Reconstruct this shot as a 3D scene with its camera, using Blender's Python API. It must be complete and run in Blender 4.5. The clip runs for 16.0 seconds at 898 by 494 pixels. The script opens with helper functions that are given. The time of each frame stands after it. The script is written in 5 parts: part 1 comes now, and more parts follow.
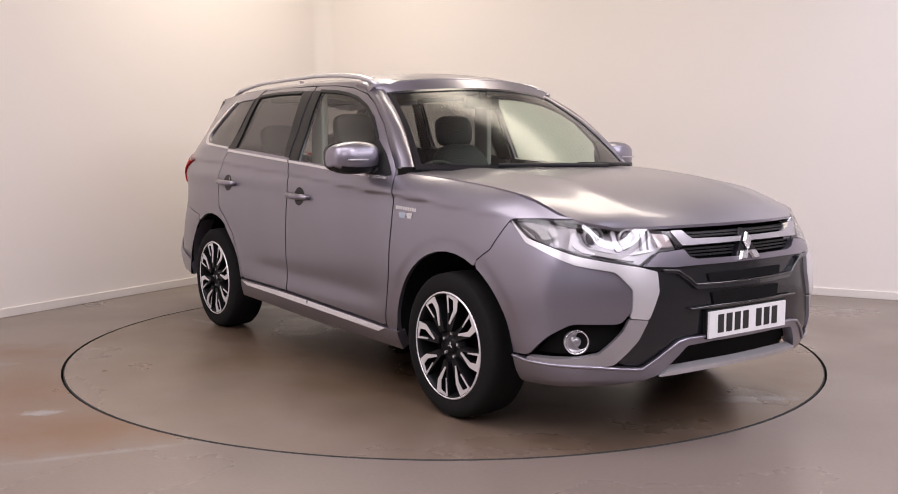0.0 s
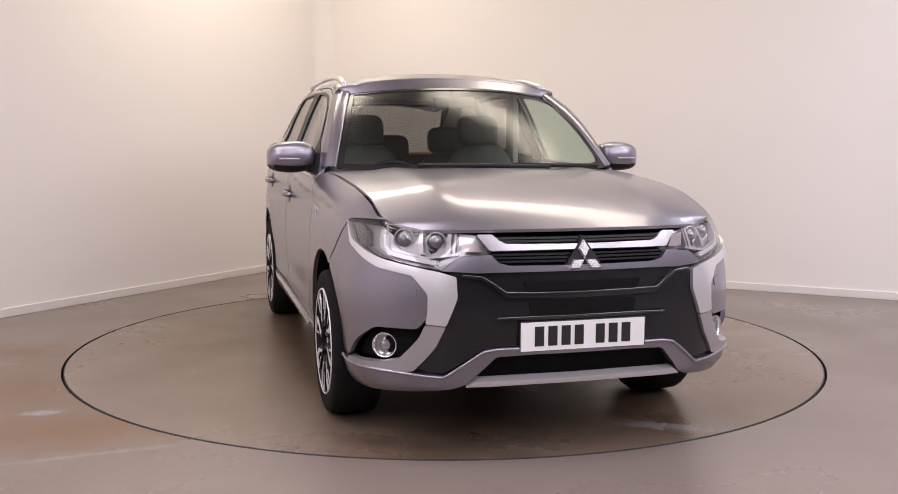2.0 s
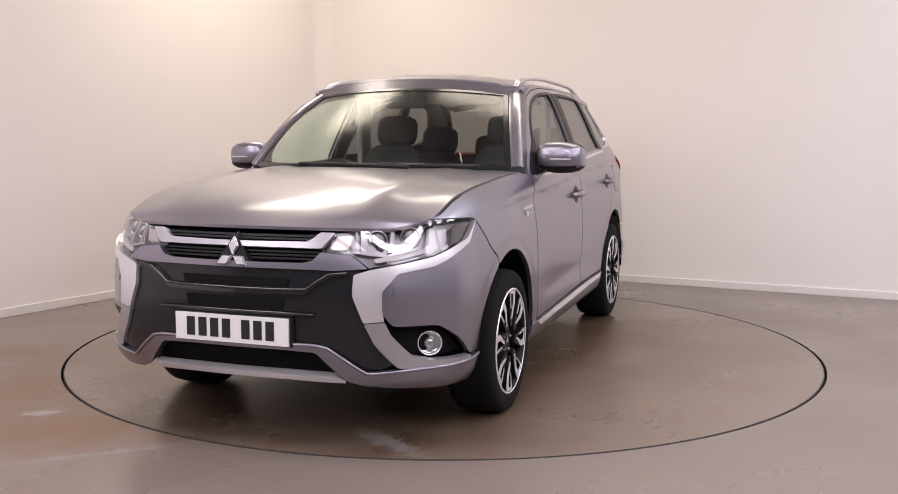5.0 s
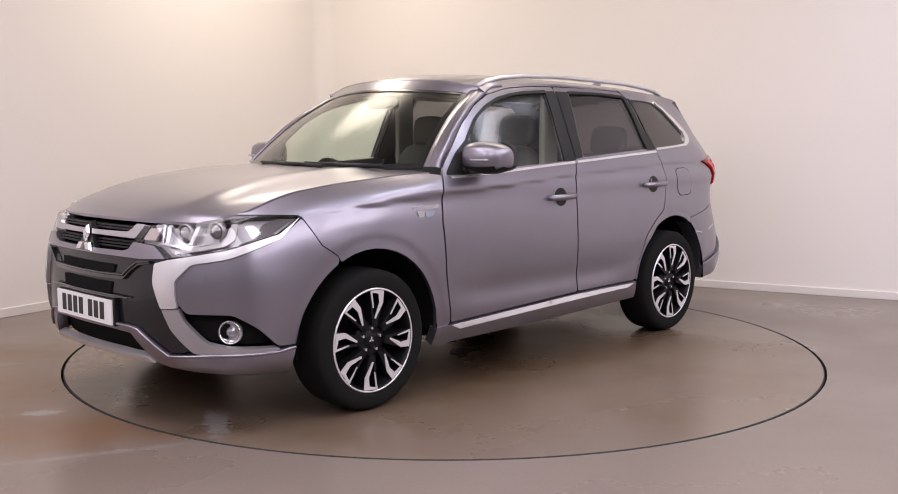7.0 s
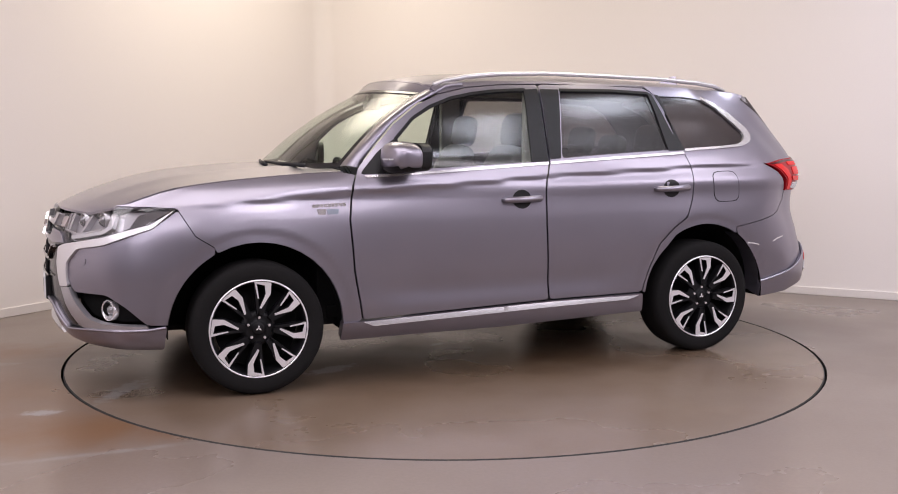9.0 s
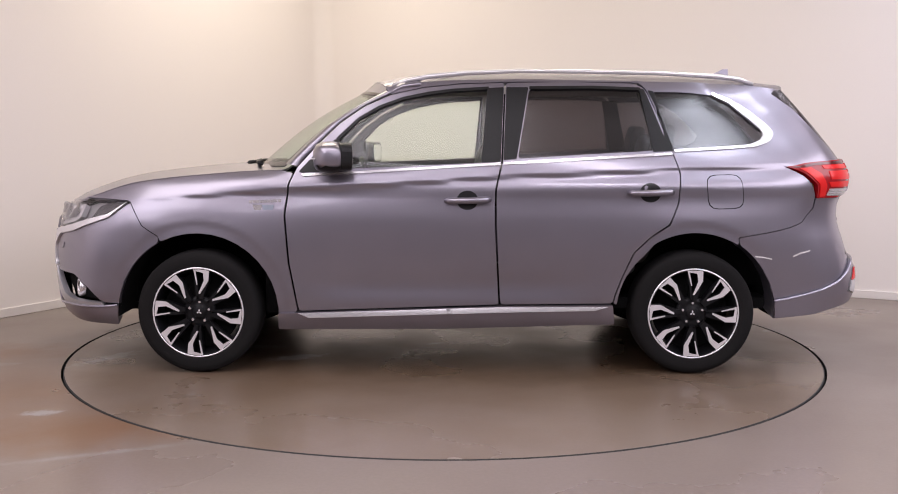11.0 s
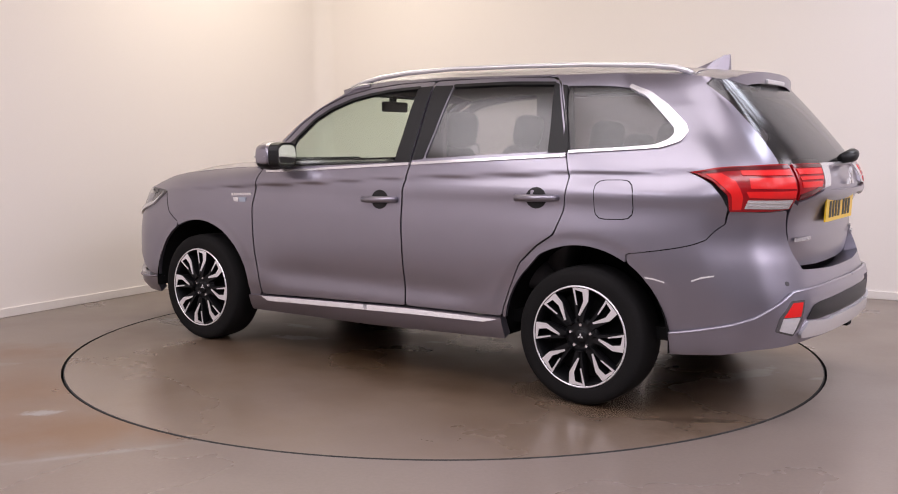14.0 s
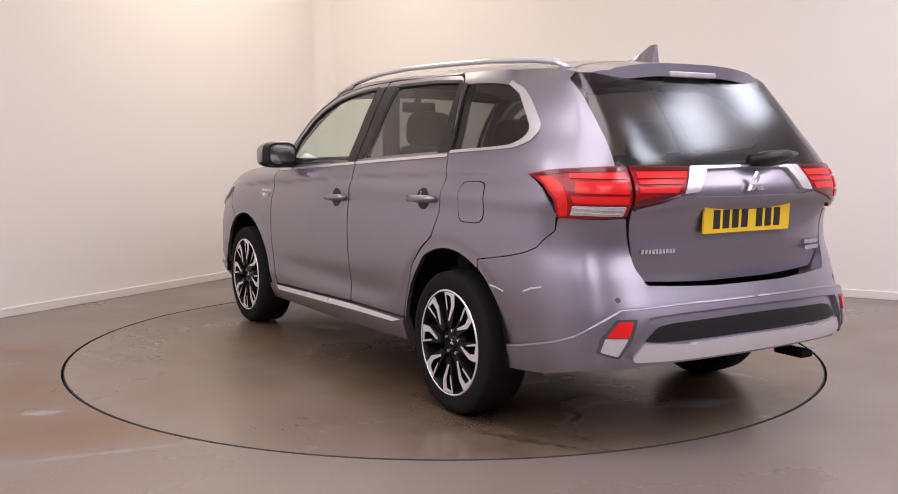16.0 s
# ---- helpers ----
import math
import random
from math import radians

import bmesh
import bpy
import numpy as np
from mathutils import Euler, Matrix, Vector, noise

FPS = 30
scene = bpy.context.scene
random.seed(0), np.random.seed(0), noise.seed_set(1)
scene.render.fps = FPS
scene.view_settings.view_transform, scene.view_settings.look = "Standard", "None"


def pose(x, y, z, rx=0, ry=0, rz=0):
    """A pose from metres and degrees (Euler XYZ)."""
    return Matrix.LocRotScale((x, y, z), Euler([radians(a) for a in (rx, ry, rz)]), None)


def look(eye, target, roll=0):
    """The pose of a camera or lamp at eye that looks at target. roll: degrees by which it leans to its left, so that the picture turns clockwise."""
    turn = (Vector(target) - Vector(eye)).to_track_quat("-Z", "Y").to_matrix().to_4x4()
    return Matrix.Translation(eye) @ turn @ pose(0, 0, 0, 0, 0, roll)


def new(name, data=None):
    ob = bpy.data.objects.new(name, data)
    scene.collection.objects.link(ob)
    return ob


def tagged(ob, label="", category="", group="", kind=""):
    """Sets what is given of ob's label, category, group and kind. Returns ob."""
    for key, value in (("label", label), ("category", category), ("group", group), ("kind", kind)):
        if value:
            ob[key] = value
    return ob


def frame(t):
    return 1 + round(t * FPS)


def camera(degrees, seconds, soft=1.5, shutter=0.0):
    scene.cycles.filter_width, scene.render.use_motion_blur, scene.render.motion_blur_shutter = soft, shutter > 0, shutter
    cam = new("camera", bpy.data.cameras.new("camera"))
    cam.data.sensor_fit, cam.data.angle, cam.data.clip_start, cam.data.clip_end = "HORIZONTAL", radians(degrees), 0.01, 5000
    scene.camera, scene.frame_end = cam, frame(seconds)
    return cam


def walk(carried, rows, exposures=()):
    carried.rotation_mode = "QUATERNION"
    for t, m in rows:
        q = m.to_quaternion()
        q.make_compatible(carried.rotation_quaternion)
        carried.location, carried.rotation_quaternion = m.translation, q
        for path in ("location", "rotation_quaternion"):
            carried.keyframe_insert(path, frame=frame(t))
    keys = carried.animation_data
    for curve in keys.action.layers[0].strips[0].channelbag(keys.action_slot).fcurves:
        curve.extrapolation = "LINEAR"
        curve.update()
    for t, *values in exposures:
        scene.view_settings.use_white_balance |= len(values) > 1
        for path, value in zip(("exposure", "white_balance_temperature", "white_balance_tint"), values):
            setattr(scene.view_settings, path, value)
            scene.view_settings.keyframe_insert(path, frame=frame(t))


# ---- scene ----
# ------------------------------------------------------------ camera
cam = camera(50.21, 16.0, soft=1.0)
EYE = pose(0, -5.905, 1.257, 83.685, 0, -0.246) @ pose(0, 0, 0, 0, 0, 0.13)
walk(cam, [(0.0, EYE), (16.0, EYE)])

# ------------------------------------------------------------ world and lamps
world = bpy.data.worlds.new("world")
scene.world = world
world.use_nodes = True
world.node_tree.nodes["Background"].inputs[0].default_value = (0.9, 0.92, 1.0, 1)
world.node_tree.nodes["Background"].inputs[1].default_value = 0.05
scene.view_settings.exposure = 0.36

# the room stands askew to the camera: p runs along the back wall, q along the side wall, from their corner
CORNER = Vector((-1.497, 4.195, 0))
ROOM = Matrix.Translation(CORNER) @ pose(0, 0, 0, 0, 0, -26.55)   # local x = p, local -y = q
CEIL = 3.7


def lamp(name, p, q, z, w, d, watts, colour, aim=None):
    data = bpy.data.lights.new(name, "AREA")
    data.shape, data.size, data.size_y, data.energy, data.color = "RECTANGLE", w, d, watts, colour
    ob = new(name, data)
    if aim:
        eye = ROOM @ Vector((p, -q, z))
        ob.matrix_world = look(eye, aim)
    else:
        ob.matrix_world = ROOM @ pose(p, -q, z)
    return ob


WARM, COOL, NEUTRAL = (1.0, 0.89, 0.73), (0.955, 0.885, 1.0), (1.0, 0.92, 0.98)
lamp("ceiling_lamp_warm", 1.3, 1.9, CEIL - 0.06, 1.0, 2.4, 46, WARM)
lamp("ceiling_lamp_back", 3.9, 1.9, CEIL - 0.06, 2.6, 0.8, 34, WARM)
for q in (1.2, 2.6, 4.1):
    lamp("ceiling_lamp_row", 6.45, q, CEIL - 0.06, 0.8, 0.8, 17, (0.84, 0.86, 1.0))
lamp("ceiling_lamp_middle", 3.9, 6.0, CEIL - 0.06, 2.2, 2.0, 40, NEUTRAL)
lamp("ceiling_lamp_middle", 1.7, 6.6, CEIL - 0.06, 1.6, 2.8, 48, NEUTRAL)
lamp("ceiling_lamp_middle", 6.4, 6.4, CEIL - 0.06, 1.3, 0.8, 40, COOL)
for q in (9.2, 11.6):
    for p in (1.4, 5.4):
        lamp("ceiling_lamp_cool", p, q, CEIL - 0.06, 2.4, 1.6, 60, COOL)
for q, watts in ((2.4, 115), (5.0, 110), (7.8, 105)):
    lamp("ceiling_lamp_side", 10.0, q, CEIL - 0.06, 4.0, 2.0, watts, COOL)


# ------------------------------------------------------------ materials
def mat(name, colour, rough=0.5, metal=0.0, coat=0.0, bump=0.0, scale=40.0, vary=0.08, large=2.0, emit=0.0, spec=0.5, coat_rough=0.03):
    m = bpy.data.materials.new(name)
    m.use_nodes = True
    nt = m.node_tree
    b = nt.nodes["Principled BSDF"]
    b.inputs["Roughness"].default_value, b.inputs["Metallic"].default_value = rough, metal
    b.inputs["Coat Weight"].default_value, b.inputs["Coat Roughness"].default_value = coat, coat_rough
    b.inputs["Specular IOR Level"].default_value = spec
    tc = nt.nodes.new("ShaderNodeTexCoord")
    fine, broad = nt.nodes.new("ShaderNodeTexNoise"), nt.nodes.new("ShaderNodeTexNoise")
    fine.inputs["Scale"].default_value, broad.inputs["Scale"].default_value = scale, large
    fine.inputs["Detail"].default_value = 4
    mixn = nt.nodes.new("ShaderNodeMix")
    mixn.data_type = "FLOAT"
    mixn.inputs[0].default_value = 0.5
    ramp = nt.nodes.new("ShaderNodeValToRGB")
    c = Vector(colour)
    ramp.color_ramp.elements[0].position, ramp.color_ramp.elements[1].position = 0.3, 0.7
    ramp.color_ramp.elements[0].color = (*(c * (1 - vary)), 1)
    ramp.color_ramp.elements[1].color = (*(c * (1 + vary)), 1)
    for n in (fine, broad):
        nt.links.new(tc.outputs["Object"], n.inputs["Vector"])
    nt.links.new(fine.outputs["Fac"], mixn.inputs[2])
    nt.links.new(broad.outputs["Fac"], mixn.inputs[3])
    nt.links.new(mixn.outputs[0], ramp.inputs[0])
    nt.links.new(ramp.outputs[0], b.inputs["Base Color"])
    if emit:
        b.inputs["Emission Color"].default_value = (*colour, 1)
        b.inputs["Emission Strength"].default_value = emit
    if bump:
        bp = nt.nodes.new("ShaderNodeBump")
        bp.inputs["Strength"].default_value, bp.inputs["Distance"].default_value = bump, 0.004
        nt.links.new(fine.outputs["Fac"], bp.inputs["Height"])
        nt.links.new(bp.outputs[0], b.inputs["Normal"])
    return m


def glass_mat(name, tint, rough=0.0, base=0.075):
    """A clear or tinted pane: see-through, with the gloss of glass by Fresnel."""
    m = bpy.data.materials.new(name)
    m.use_nodes = True
    nt = m.node_tree
    nt.nodes.remove(nt.nodes["Principled BSDF"])
    tr, gl = nt.nodes.new("ShaderNodeBsdfTransparent"), nt.nodes.new("ShaderNodeBsdfGlossy")
    fr, mx = nt.nodes.new("ShaderNodeLayerWeight"), nt.nodes.new("ShaderNodeMixShader")
    pw, sc = nt.nodes.new("ShaderNodeMath"), nt.nodes.new("ShaderNodeMath")
    pw.operation, sc.operation = "POWER", "MULTIPLY_ADD"
    pw.inputs[1].default_value, sc.inputs[1].default_value, sc.inputs[2].default_value = 4.5, 0.9, base
    tr.inputs[0].default_value = (*tint, 1)
    gl.inputs["Roughness"].default_value = rough
    fr.inputs["Blend"].default_value = 0.5
    nt.links.new(fr.outputs["Facing"], pw.inputs[0])
    nt.links.new(pw.outputs[0], sc.inputs[0])
    nt.links.new(sc.outputs[0], mx.inputs[0])
    nt.links.new(tr.outputs[0], mx.inputs[1])
    nt.links.new(gl.outputs[0], mx.inputs[2])
    nt.links.new(mx.outputs[0], nt.nodes["Material Output"].inputs[0])
    return m


def spot(nt, tc, colour_in, at, turn, size, colour, amount, grain=9.0, soft=0.5):
    """A blotch of its own shape: an ellipse with a ragged edge. Returns the colour socket that follows."""
    mp = nt.nodes.new("ShaderNodeMapping")
    mp.vector_type = "TEXTURE"
    mp.inputs["Location"].default_value = (*at, 0)
    mp.inputs["Rotation"].default_value = (0, 0, radians(turn))
    mp.inputs["Scale"].default_value = (*size, 1)
    nt.links.new(tc.outputs["Object"], mp.inputs[0])
    ln = nt.nodes.new("ShaderNodeVectorMath")
    ln.operation = "LENGTH"
    nt.links.new(mp.outputs[0], ln.inputs[0])
    nz = nt.nodes.new("ShaderNodeTexNoise")
    nz.inputs["Scale"].default_value, nz.inputs["Detail"].default_value = grain, 5
    nt.links.new(tc.outputs["Object"], nz.inputs["Vector"])
    ad = nt.nodes.new("ShaderNodeMath")
    ad.operation = "MULTIPLY_ADD"
    ad.inputs[1].default_value = 1.6
    nt.links.new(nz.outputs["Fac"], ad.inputs[0])
    nt.links.new(ln.outputs["Value"], ad.inputs[2])
    mr = nt.nodes.new("ShaderNodeMapRange")
    mr.inputs["From Min"].default_value, mr.inputs["From Max"].default_value = 1.45 - soft, 1.45 + soft
    mr.inputs["To Min"].default_value, mr.inputs["To Max"].default_value = amount, 0.0
    nt.links.new(ad.outputs[0], mr.inputs["Value"])
    mix = nt.nodes.new("ShaderNodeMix")
    mix.data_type = "RGBA"
    nt.links.new(mr.outputs[0], mix.inputs[0])
    nt.links.new(colour_in, mix.inputs[6])
    mix.inputs[7].default_value = (*colour, 1)
    return mix.outputs[2]


def floor_mat(name, stain, seed, wet, spots=()):
    """Polished painted concrete: mottled grey-brown, rusty stains, scuffs and wet glints."""
    m = mat(name, (0.190, 0.155, 0.134), rough=0.3, scale=60, vary=0.10, large=0.9, bump=0.03)
    nt = m.node_tree
    b = nt.nodes["Principled BSDF"]
    ramp = next(n for n in nt.nodes if n.type == "VALTORGB")
    tc = next(n for n in nt.nodes if n.type == "TEX_COORD")
    mp = nt.nodes.new("ShaderNodeMapping")
    mp.inputs["Location"].default_value = (seed, seed * 0.7, 0)
    nt.links.new(tc.outputs["Object"], mp.inputs[0])
    n1, n2 = nt.nodes.new("ShaderNodeTexNoise"), nt.nodes.new("ShaderNodeTexNoise")
    n1.inputs["Scale"].default_value, n1.inputs["Detail"].default_value = 0.8, 6
    n2.inputs["Scale"].default_value, n2.inputs["Detail"].default_value = 5.0, 8
    nt.links.new(mp.outputs[0], n1.inputs["Vector"])
    nt.links.new(mp.outputs[0], n2.inputs["Vector"])
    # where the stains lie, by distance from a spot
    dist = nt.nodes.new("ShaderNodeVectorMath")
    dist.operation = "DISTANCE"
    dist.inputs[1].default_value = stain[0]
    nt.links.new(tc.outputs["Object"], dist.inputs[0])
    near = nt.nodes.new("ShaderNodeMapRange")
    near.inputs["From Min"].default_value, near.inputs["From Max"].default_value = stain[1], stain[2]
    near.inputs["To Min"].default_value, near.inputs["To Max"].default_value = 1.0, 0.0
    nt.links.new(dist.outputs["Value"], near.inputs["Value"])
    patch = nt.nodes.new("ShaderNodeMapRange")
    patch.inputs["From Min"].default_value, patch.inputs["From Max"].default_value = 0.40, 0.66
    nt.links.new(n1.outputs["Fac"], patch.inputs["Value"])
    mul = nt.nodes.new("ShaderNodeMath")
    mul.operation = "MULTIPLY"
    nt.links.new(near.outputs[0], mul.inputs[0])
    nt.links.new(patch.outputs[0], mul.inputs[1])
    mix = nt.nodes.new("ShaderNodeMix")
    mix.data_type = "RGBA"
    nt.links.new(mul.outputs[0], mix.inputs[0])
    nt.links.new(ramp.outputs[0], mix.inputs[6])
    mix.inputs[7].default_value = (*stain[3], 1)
    # pale scuffs
    sc = nt.nodes.new("ShaderNodeMapRange")
    sc.inputs["From Min"].default_value, sc.inputs["From Max"].default_value = 0.67, 0.74
    nt.links.new(n2.outputs["Fac"], sc.inputs["Value"])
    sm = nt.nodes.new("ShaderNodeMath")
    sm.operation = "MULTIPLY"
    nt.links.new(sc.outputs[0], sm.inputs[0])
    nt.links.new(near.outputs[0], sm.inputs[1])
    mix2 = nt.nodes.new("ShaderNodeMix")
    mix2.data_type = "RGBA"
    nt.links.new(sm.outputs[0], mix2.inputs[0])
    nt.links.new(mix.outputs[2], mix2.inputs[6])
    mix2.inputs[7].default_value = (0.26, 0.25, 0.245, 1)
    out = mix2.outputs[2]
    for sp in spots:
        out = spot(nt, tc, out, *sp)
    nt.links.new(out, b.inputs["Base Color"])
    rr = nt.nodes.new("ShaderNodeMapRange")
    rr.inputs["From Min"].default_value, rr.inputs["From Max"].default_value = 0.35, 0.7
    rr.inputs["To Min"].default_value, rr.inputs["To Max"].default_value = 0.42, wet
    nt.links.new(n1.outputs["Fac"], rr.inputs["Value"])
    nt.links.new(rr.outputs[0], b.inputs["Roughness"])
    return m


M_WALL = mat("wall_paint", (0.77, 0.725, 0.70), 0.75, scale=90, vary=0.015, large=0.6, bump=0.04)
M_WALLDARK = mat("grey_wall_paint", (0.20, 0.195, 0.20), 0.8, scale=60, vary=0.05)
M_CEIL = mat("ceiling_paint", (0.68, 0.66, 0.64), 0.85, scale=50, vary=0.03)
M_BASE = mat("skirting_paint", (0.72, 0.68, 0.655), 0.45, vary=0.03)
RUST, PALE = (0.15, 0.075, 0.032), (0.25, 0.235, 0.225)
M_FLOOR = floor_mat("floor_paint", ((-2.9, -1.5, 0), 0.5, 2.3, (0.12, 0.078, 0.050)), 3.1, 0.22, [
    ((-2.10, -1.20), 25, (1.25, 0.85), RUST, 0.72, 3.0, 0.7), ((-1.60, -1.85), 20, (1.0, 0.34), RUST, 0.75, 5.0), ((-2.60, -0.30), 10, (0.6, 0.25), RUST, 0.6), ((-2.75, -1.75), 10, (0.55, 0.30), (0.10, 0.045, 0.02), 0.6, 6.0),
    ((-1.40, -2.15), 22, (0.55, 0.028), PALE, 0.55, 14.0), ((-1.864, -1.563), 15, (0.115, 0.065), PALE, 0.9, 26.0, 0.25), ((-2.55, -0.62), 15, (0.16, 0.05), PALE, 0.5, 20.0),
    ((-2.228, 0.366), 80, (0.05, 0.012), (0.01, 0.01, 0.01), 1.0)])
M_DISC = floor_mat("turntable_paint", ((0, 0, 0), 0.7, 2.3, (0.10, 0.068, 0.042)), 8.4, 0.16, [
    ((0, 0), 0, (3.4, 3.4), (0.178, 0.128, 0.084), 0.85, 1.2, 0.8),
    # brown stains along the car, deepened to paint in the shade under it
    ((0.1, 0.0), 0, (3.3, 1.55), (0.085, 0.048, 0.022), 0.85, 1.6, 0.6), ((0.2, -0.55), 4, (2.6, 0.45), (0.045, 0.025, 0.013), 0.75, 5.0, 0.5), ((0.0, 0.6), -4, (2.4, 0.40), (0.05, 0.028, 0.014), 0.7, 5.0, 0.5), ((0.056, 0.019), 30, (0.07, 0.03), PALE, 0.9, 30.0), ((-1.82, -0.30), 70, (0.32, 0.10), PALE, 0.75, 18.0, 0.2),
    # PALE ones: scuffs, together with glints of light put in as colour
    ((-2.15, -0.41), 60, (0.06, 0.03), PALE, 0.8, 30.0), ((0.86, 0.42), 20, (0.22, 0.08), PALE, 0.7, 18.0, 0.2), ((1.95, 0.45), 60, (0.30, 0.08), PALE, 0.7, 18.0, 0.2), ((1.12, 0.13), 0, (0.16, 0.06), PALE, 0.7, 22.0, 0.2),
    ((-1.45, -0.9), 20, (0.3, 0.06), PALE, 0.55, 20.0, 0.2), ((-1.88, 0.72), 30, (0.28, 0.035), (0.05, 0.035, 0.025), 0.8, 20.0), ((0.295, 2.20), 0, (0.03, 0.012), (0.01, 0.01, 0.01), 1.0)])
M_GAP = mat("gap_black", (0.012, 0.012, 0.012), 0.8)
M_PAINT = mat("car_paint", (0.270, 0.254, 0.298), 0.35, 0.88, coat=0.6, scale=900, vary=0.06, large=3, coat_rough=0.10)
M_PLASTIC = mat("black_plastic", (0.012, 0.012, 0.0125), 0.4, spec=0.25, scale=200, vary=0.2)
M_GLOSSBLACK = mat("gloss_black", (0.010, 0.010, 0.012), 0.22, spec=0.4, coat=0.15, vary=0.1)
M_MATTE = mat("matte_black", (0.008, 0.008, 0.008), 0.85, vary=0.2, spec=0.08)
M_CHROME = mat("satin_chrome", (0.74, 0.73, 0.74), 0.25, 0.75, vary=0.02)
M_SILVER = mat("silver_paint", (0.68, 0.67, 0.685), 0.33, 0.65, coat=0.4, vary=0.02)
M_ALLOY = mat("machined_alloy", (0.85, 0.84, 0.86), 0.3, 0.6, vary=0.04, scale=300)
M_RUBBER = mat("tyre_rubber", (0.011, 0.0105, 0.0105), 0.85, spec=0.12, scale=150, vary=0.25)
M_CLOTH = mat("seat_leather", (0.06, 0.057, 0.06), 0.6, scale=120, vary=0.2, bump=0.1)
M_TRIM = mat("pale_trim", (0.42, 0.40, 0.37), 0.8, scale=120, vary=0.06)
M_RED = mat("red_lens", (0.28, 0.006, 0.010), 0.2, spec=0.3, coat=0.15, vary=0.12, scale=60)
M_REDLIT = mat("red_light_bar", (0.66, 0.015, 0.015), 0.25, spec=0.3, coat=0.1, vary=0.05)
M_WHITELENS = mat("clear_lens", (0.52, 0.51, 0.52), 0.28, 0.25, coat=0.5, vary=0.12, scale=60)
M_AMBER = mat("amber_lens", (0.50, 0.43, 0.43), 0.2, 0.4, coat=1.0)
M_WHITE = mat("white_plate", (0.78, 0.78, 0.78), 0.35, vary=0.02)
M_YELLOW = mat("yellow_plate", (0.80, 0.52, 0.02), 0.35, vary=0.02)
M_INK = mat("black_ink", (0.012, 0.012, 0.012), 0.5)
M_BLUE = mat("blue_badge", (0.42, 0.48, 0.57), 0.25, 0.4)
M_MIRROR = mat("mirror_glass", (0.9, 0.9, 0.9), 0.01, 1.0, vary=0.0)
M_REFLECTOR = mat("lamp_reflector", (0.36, 0.35, 0.37), 0.34, 0.55, vary=0.05)
M_GLASS = glass_mat("clear_glass", (0.84, 0.91, 0.85), 0.16, 0.06)
M_DARKGLASS = glass_mat("privacy_glass", (0.26, 0.24, 0.25), 0.20, 0.09)
M_SCREEN = glass_mat("windscreen_glass", (0.80, 0.90, 0.83), 0.20, 0.05)
M_BAR = mat("grille_silver", (0.44, 0.43, 0.455), 0.3, 0.7, coat=0.5, vary=0.02)
M_LENS = glass_mat("lamp_cover", (0.95, 0.95, 0.95))
M_SMOKE = mat("smoked_lamp_shell", (0.10, 0.095, 0.10), 0.25, 0.4, coat=0.4, vary=0.1)
M_PROJECTOR = mat("projector_lens", (0.20, 0.20, 0.215), 0.08, 0.6, coat=1.0, vary=0.1)
M_REDDARK = mat("dark_red_lens", (0.085, 0.004, 0.006), 0.18, spec=0.4, coat=0.4, vary=0.15, scale=60)
M_SPOKE = mat("black_spoke_paint", (0.007, 0.007, 0.008), 0.45, spec=0.2, vary=0.1)
M_PIANO = mat("piano_black_trim", (0.012, 0.012, 0.014), 0.16, spec=0.5, coat=0.8, vary=0.1)
M_FOG = mat("fog_lamp_bowl", (0.34, 0.335, 0.35), 0.16, 0.6, coat=0.6, vary=0.25, scale=60)
M_DAYLIGHT = mat("daylight_strip_lens", (0.48, 0.47, 0.485), 0.4, 0.1, vary=0.1)
M_SCRAPE = mat("bare_scraped_primer", (0.62, 0.60, 0.60), 0.6, vary=0.2, scale=300)


# ------------------------------------------------------------ mesh helpers
def mesh_of(name, verts, faces, material, smooth=True, normals=None):
    me = bpy.data.meshes.new(name)
    me.from_pydata([tuple(v) for v in verts], [], faces)
    me.materials.append(material)
    me.update()
    if smooth:
        me.polygons.foreach_set("use_smooth", [True] * len(me.polygons))
    if normals is not None:
        me.normals_split_custom_set_from_vertices([tuple(n) for n in normals])
    return me


def child(name, me, parent, label="", m=None):
    ob = new(name, me)
    ob.parent = parent
    if m is not None:
        ob.matrix_basis = m
    return tagged(ob, label)


def part(name, bm, material, parent, label="", m=None, smooth=False):
    me = bpy.data.meshes.new(name)
    bm.normal_update()
    bm.to_mesh(me)
    bm.free()
    me.materials.append(material)
    if smooth:
        me.polygons.foreach_set("use_smooth", [True] * len(me.polygons))
    return child(name, me, parent, label, m)


def box_bm(x0, x1, y0, y1, z0, z1, bevel=0.0, seg=2):
    bm = bmesh.new()
    bmesh.ops.create_cube(bm, size=1)
    for v in bm.verts:
        v.co = Vector(((x0 + x1) / 2 + v.co.x * (x1 - x0), (y0 + y1) / 2 + v.co.y * (y1 - y0), (z0 + z1) / 2 + v.co.z * (z1 - z0)))
    if bevel:
        bmesh.ops.bevel(bm, geom=bm.edges[:], offset=bevel, segments=seg, profile=0.5, affect="EDGES")
    return bm


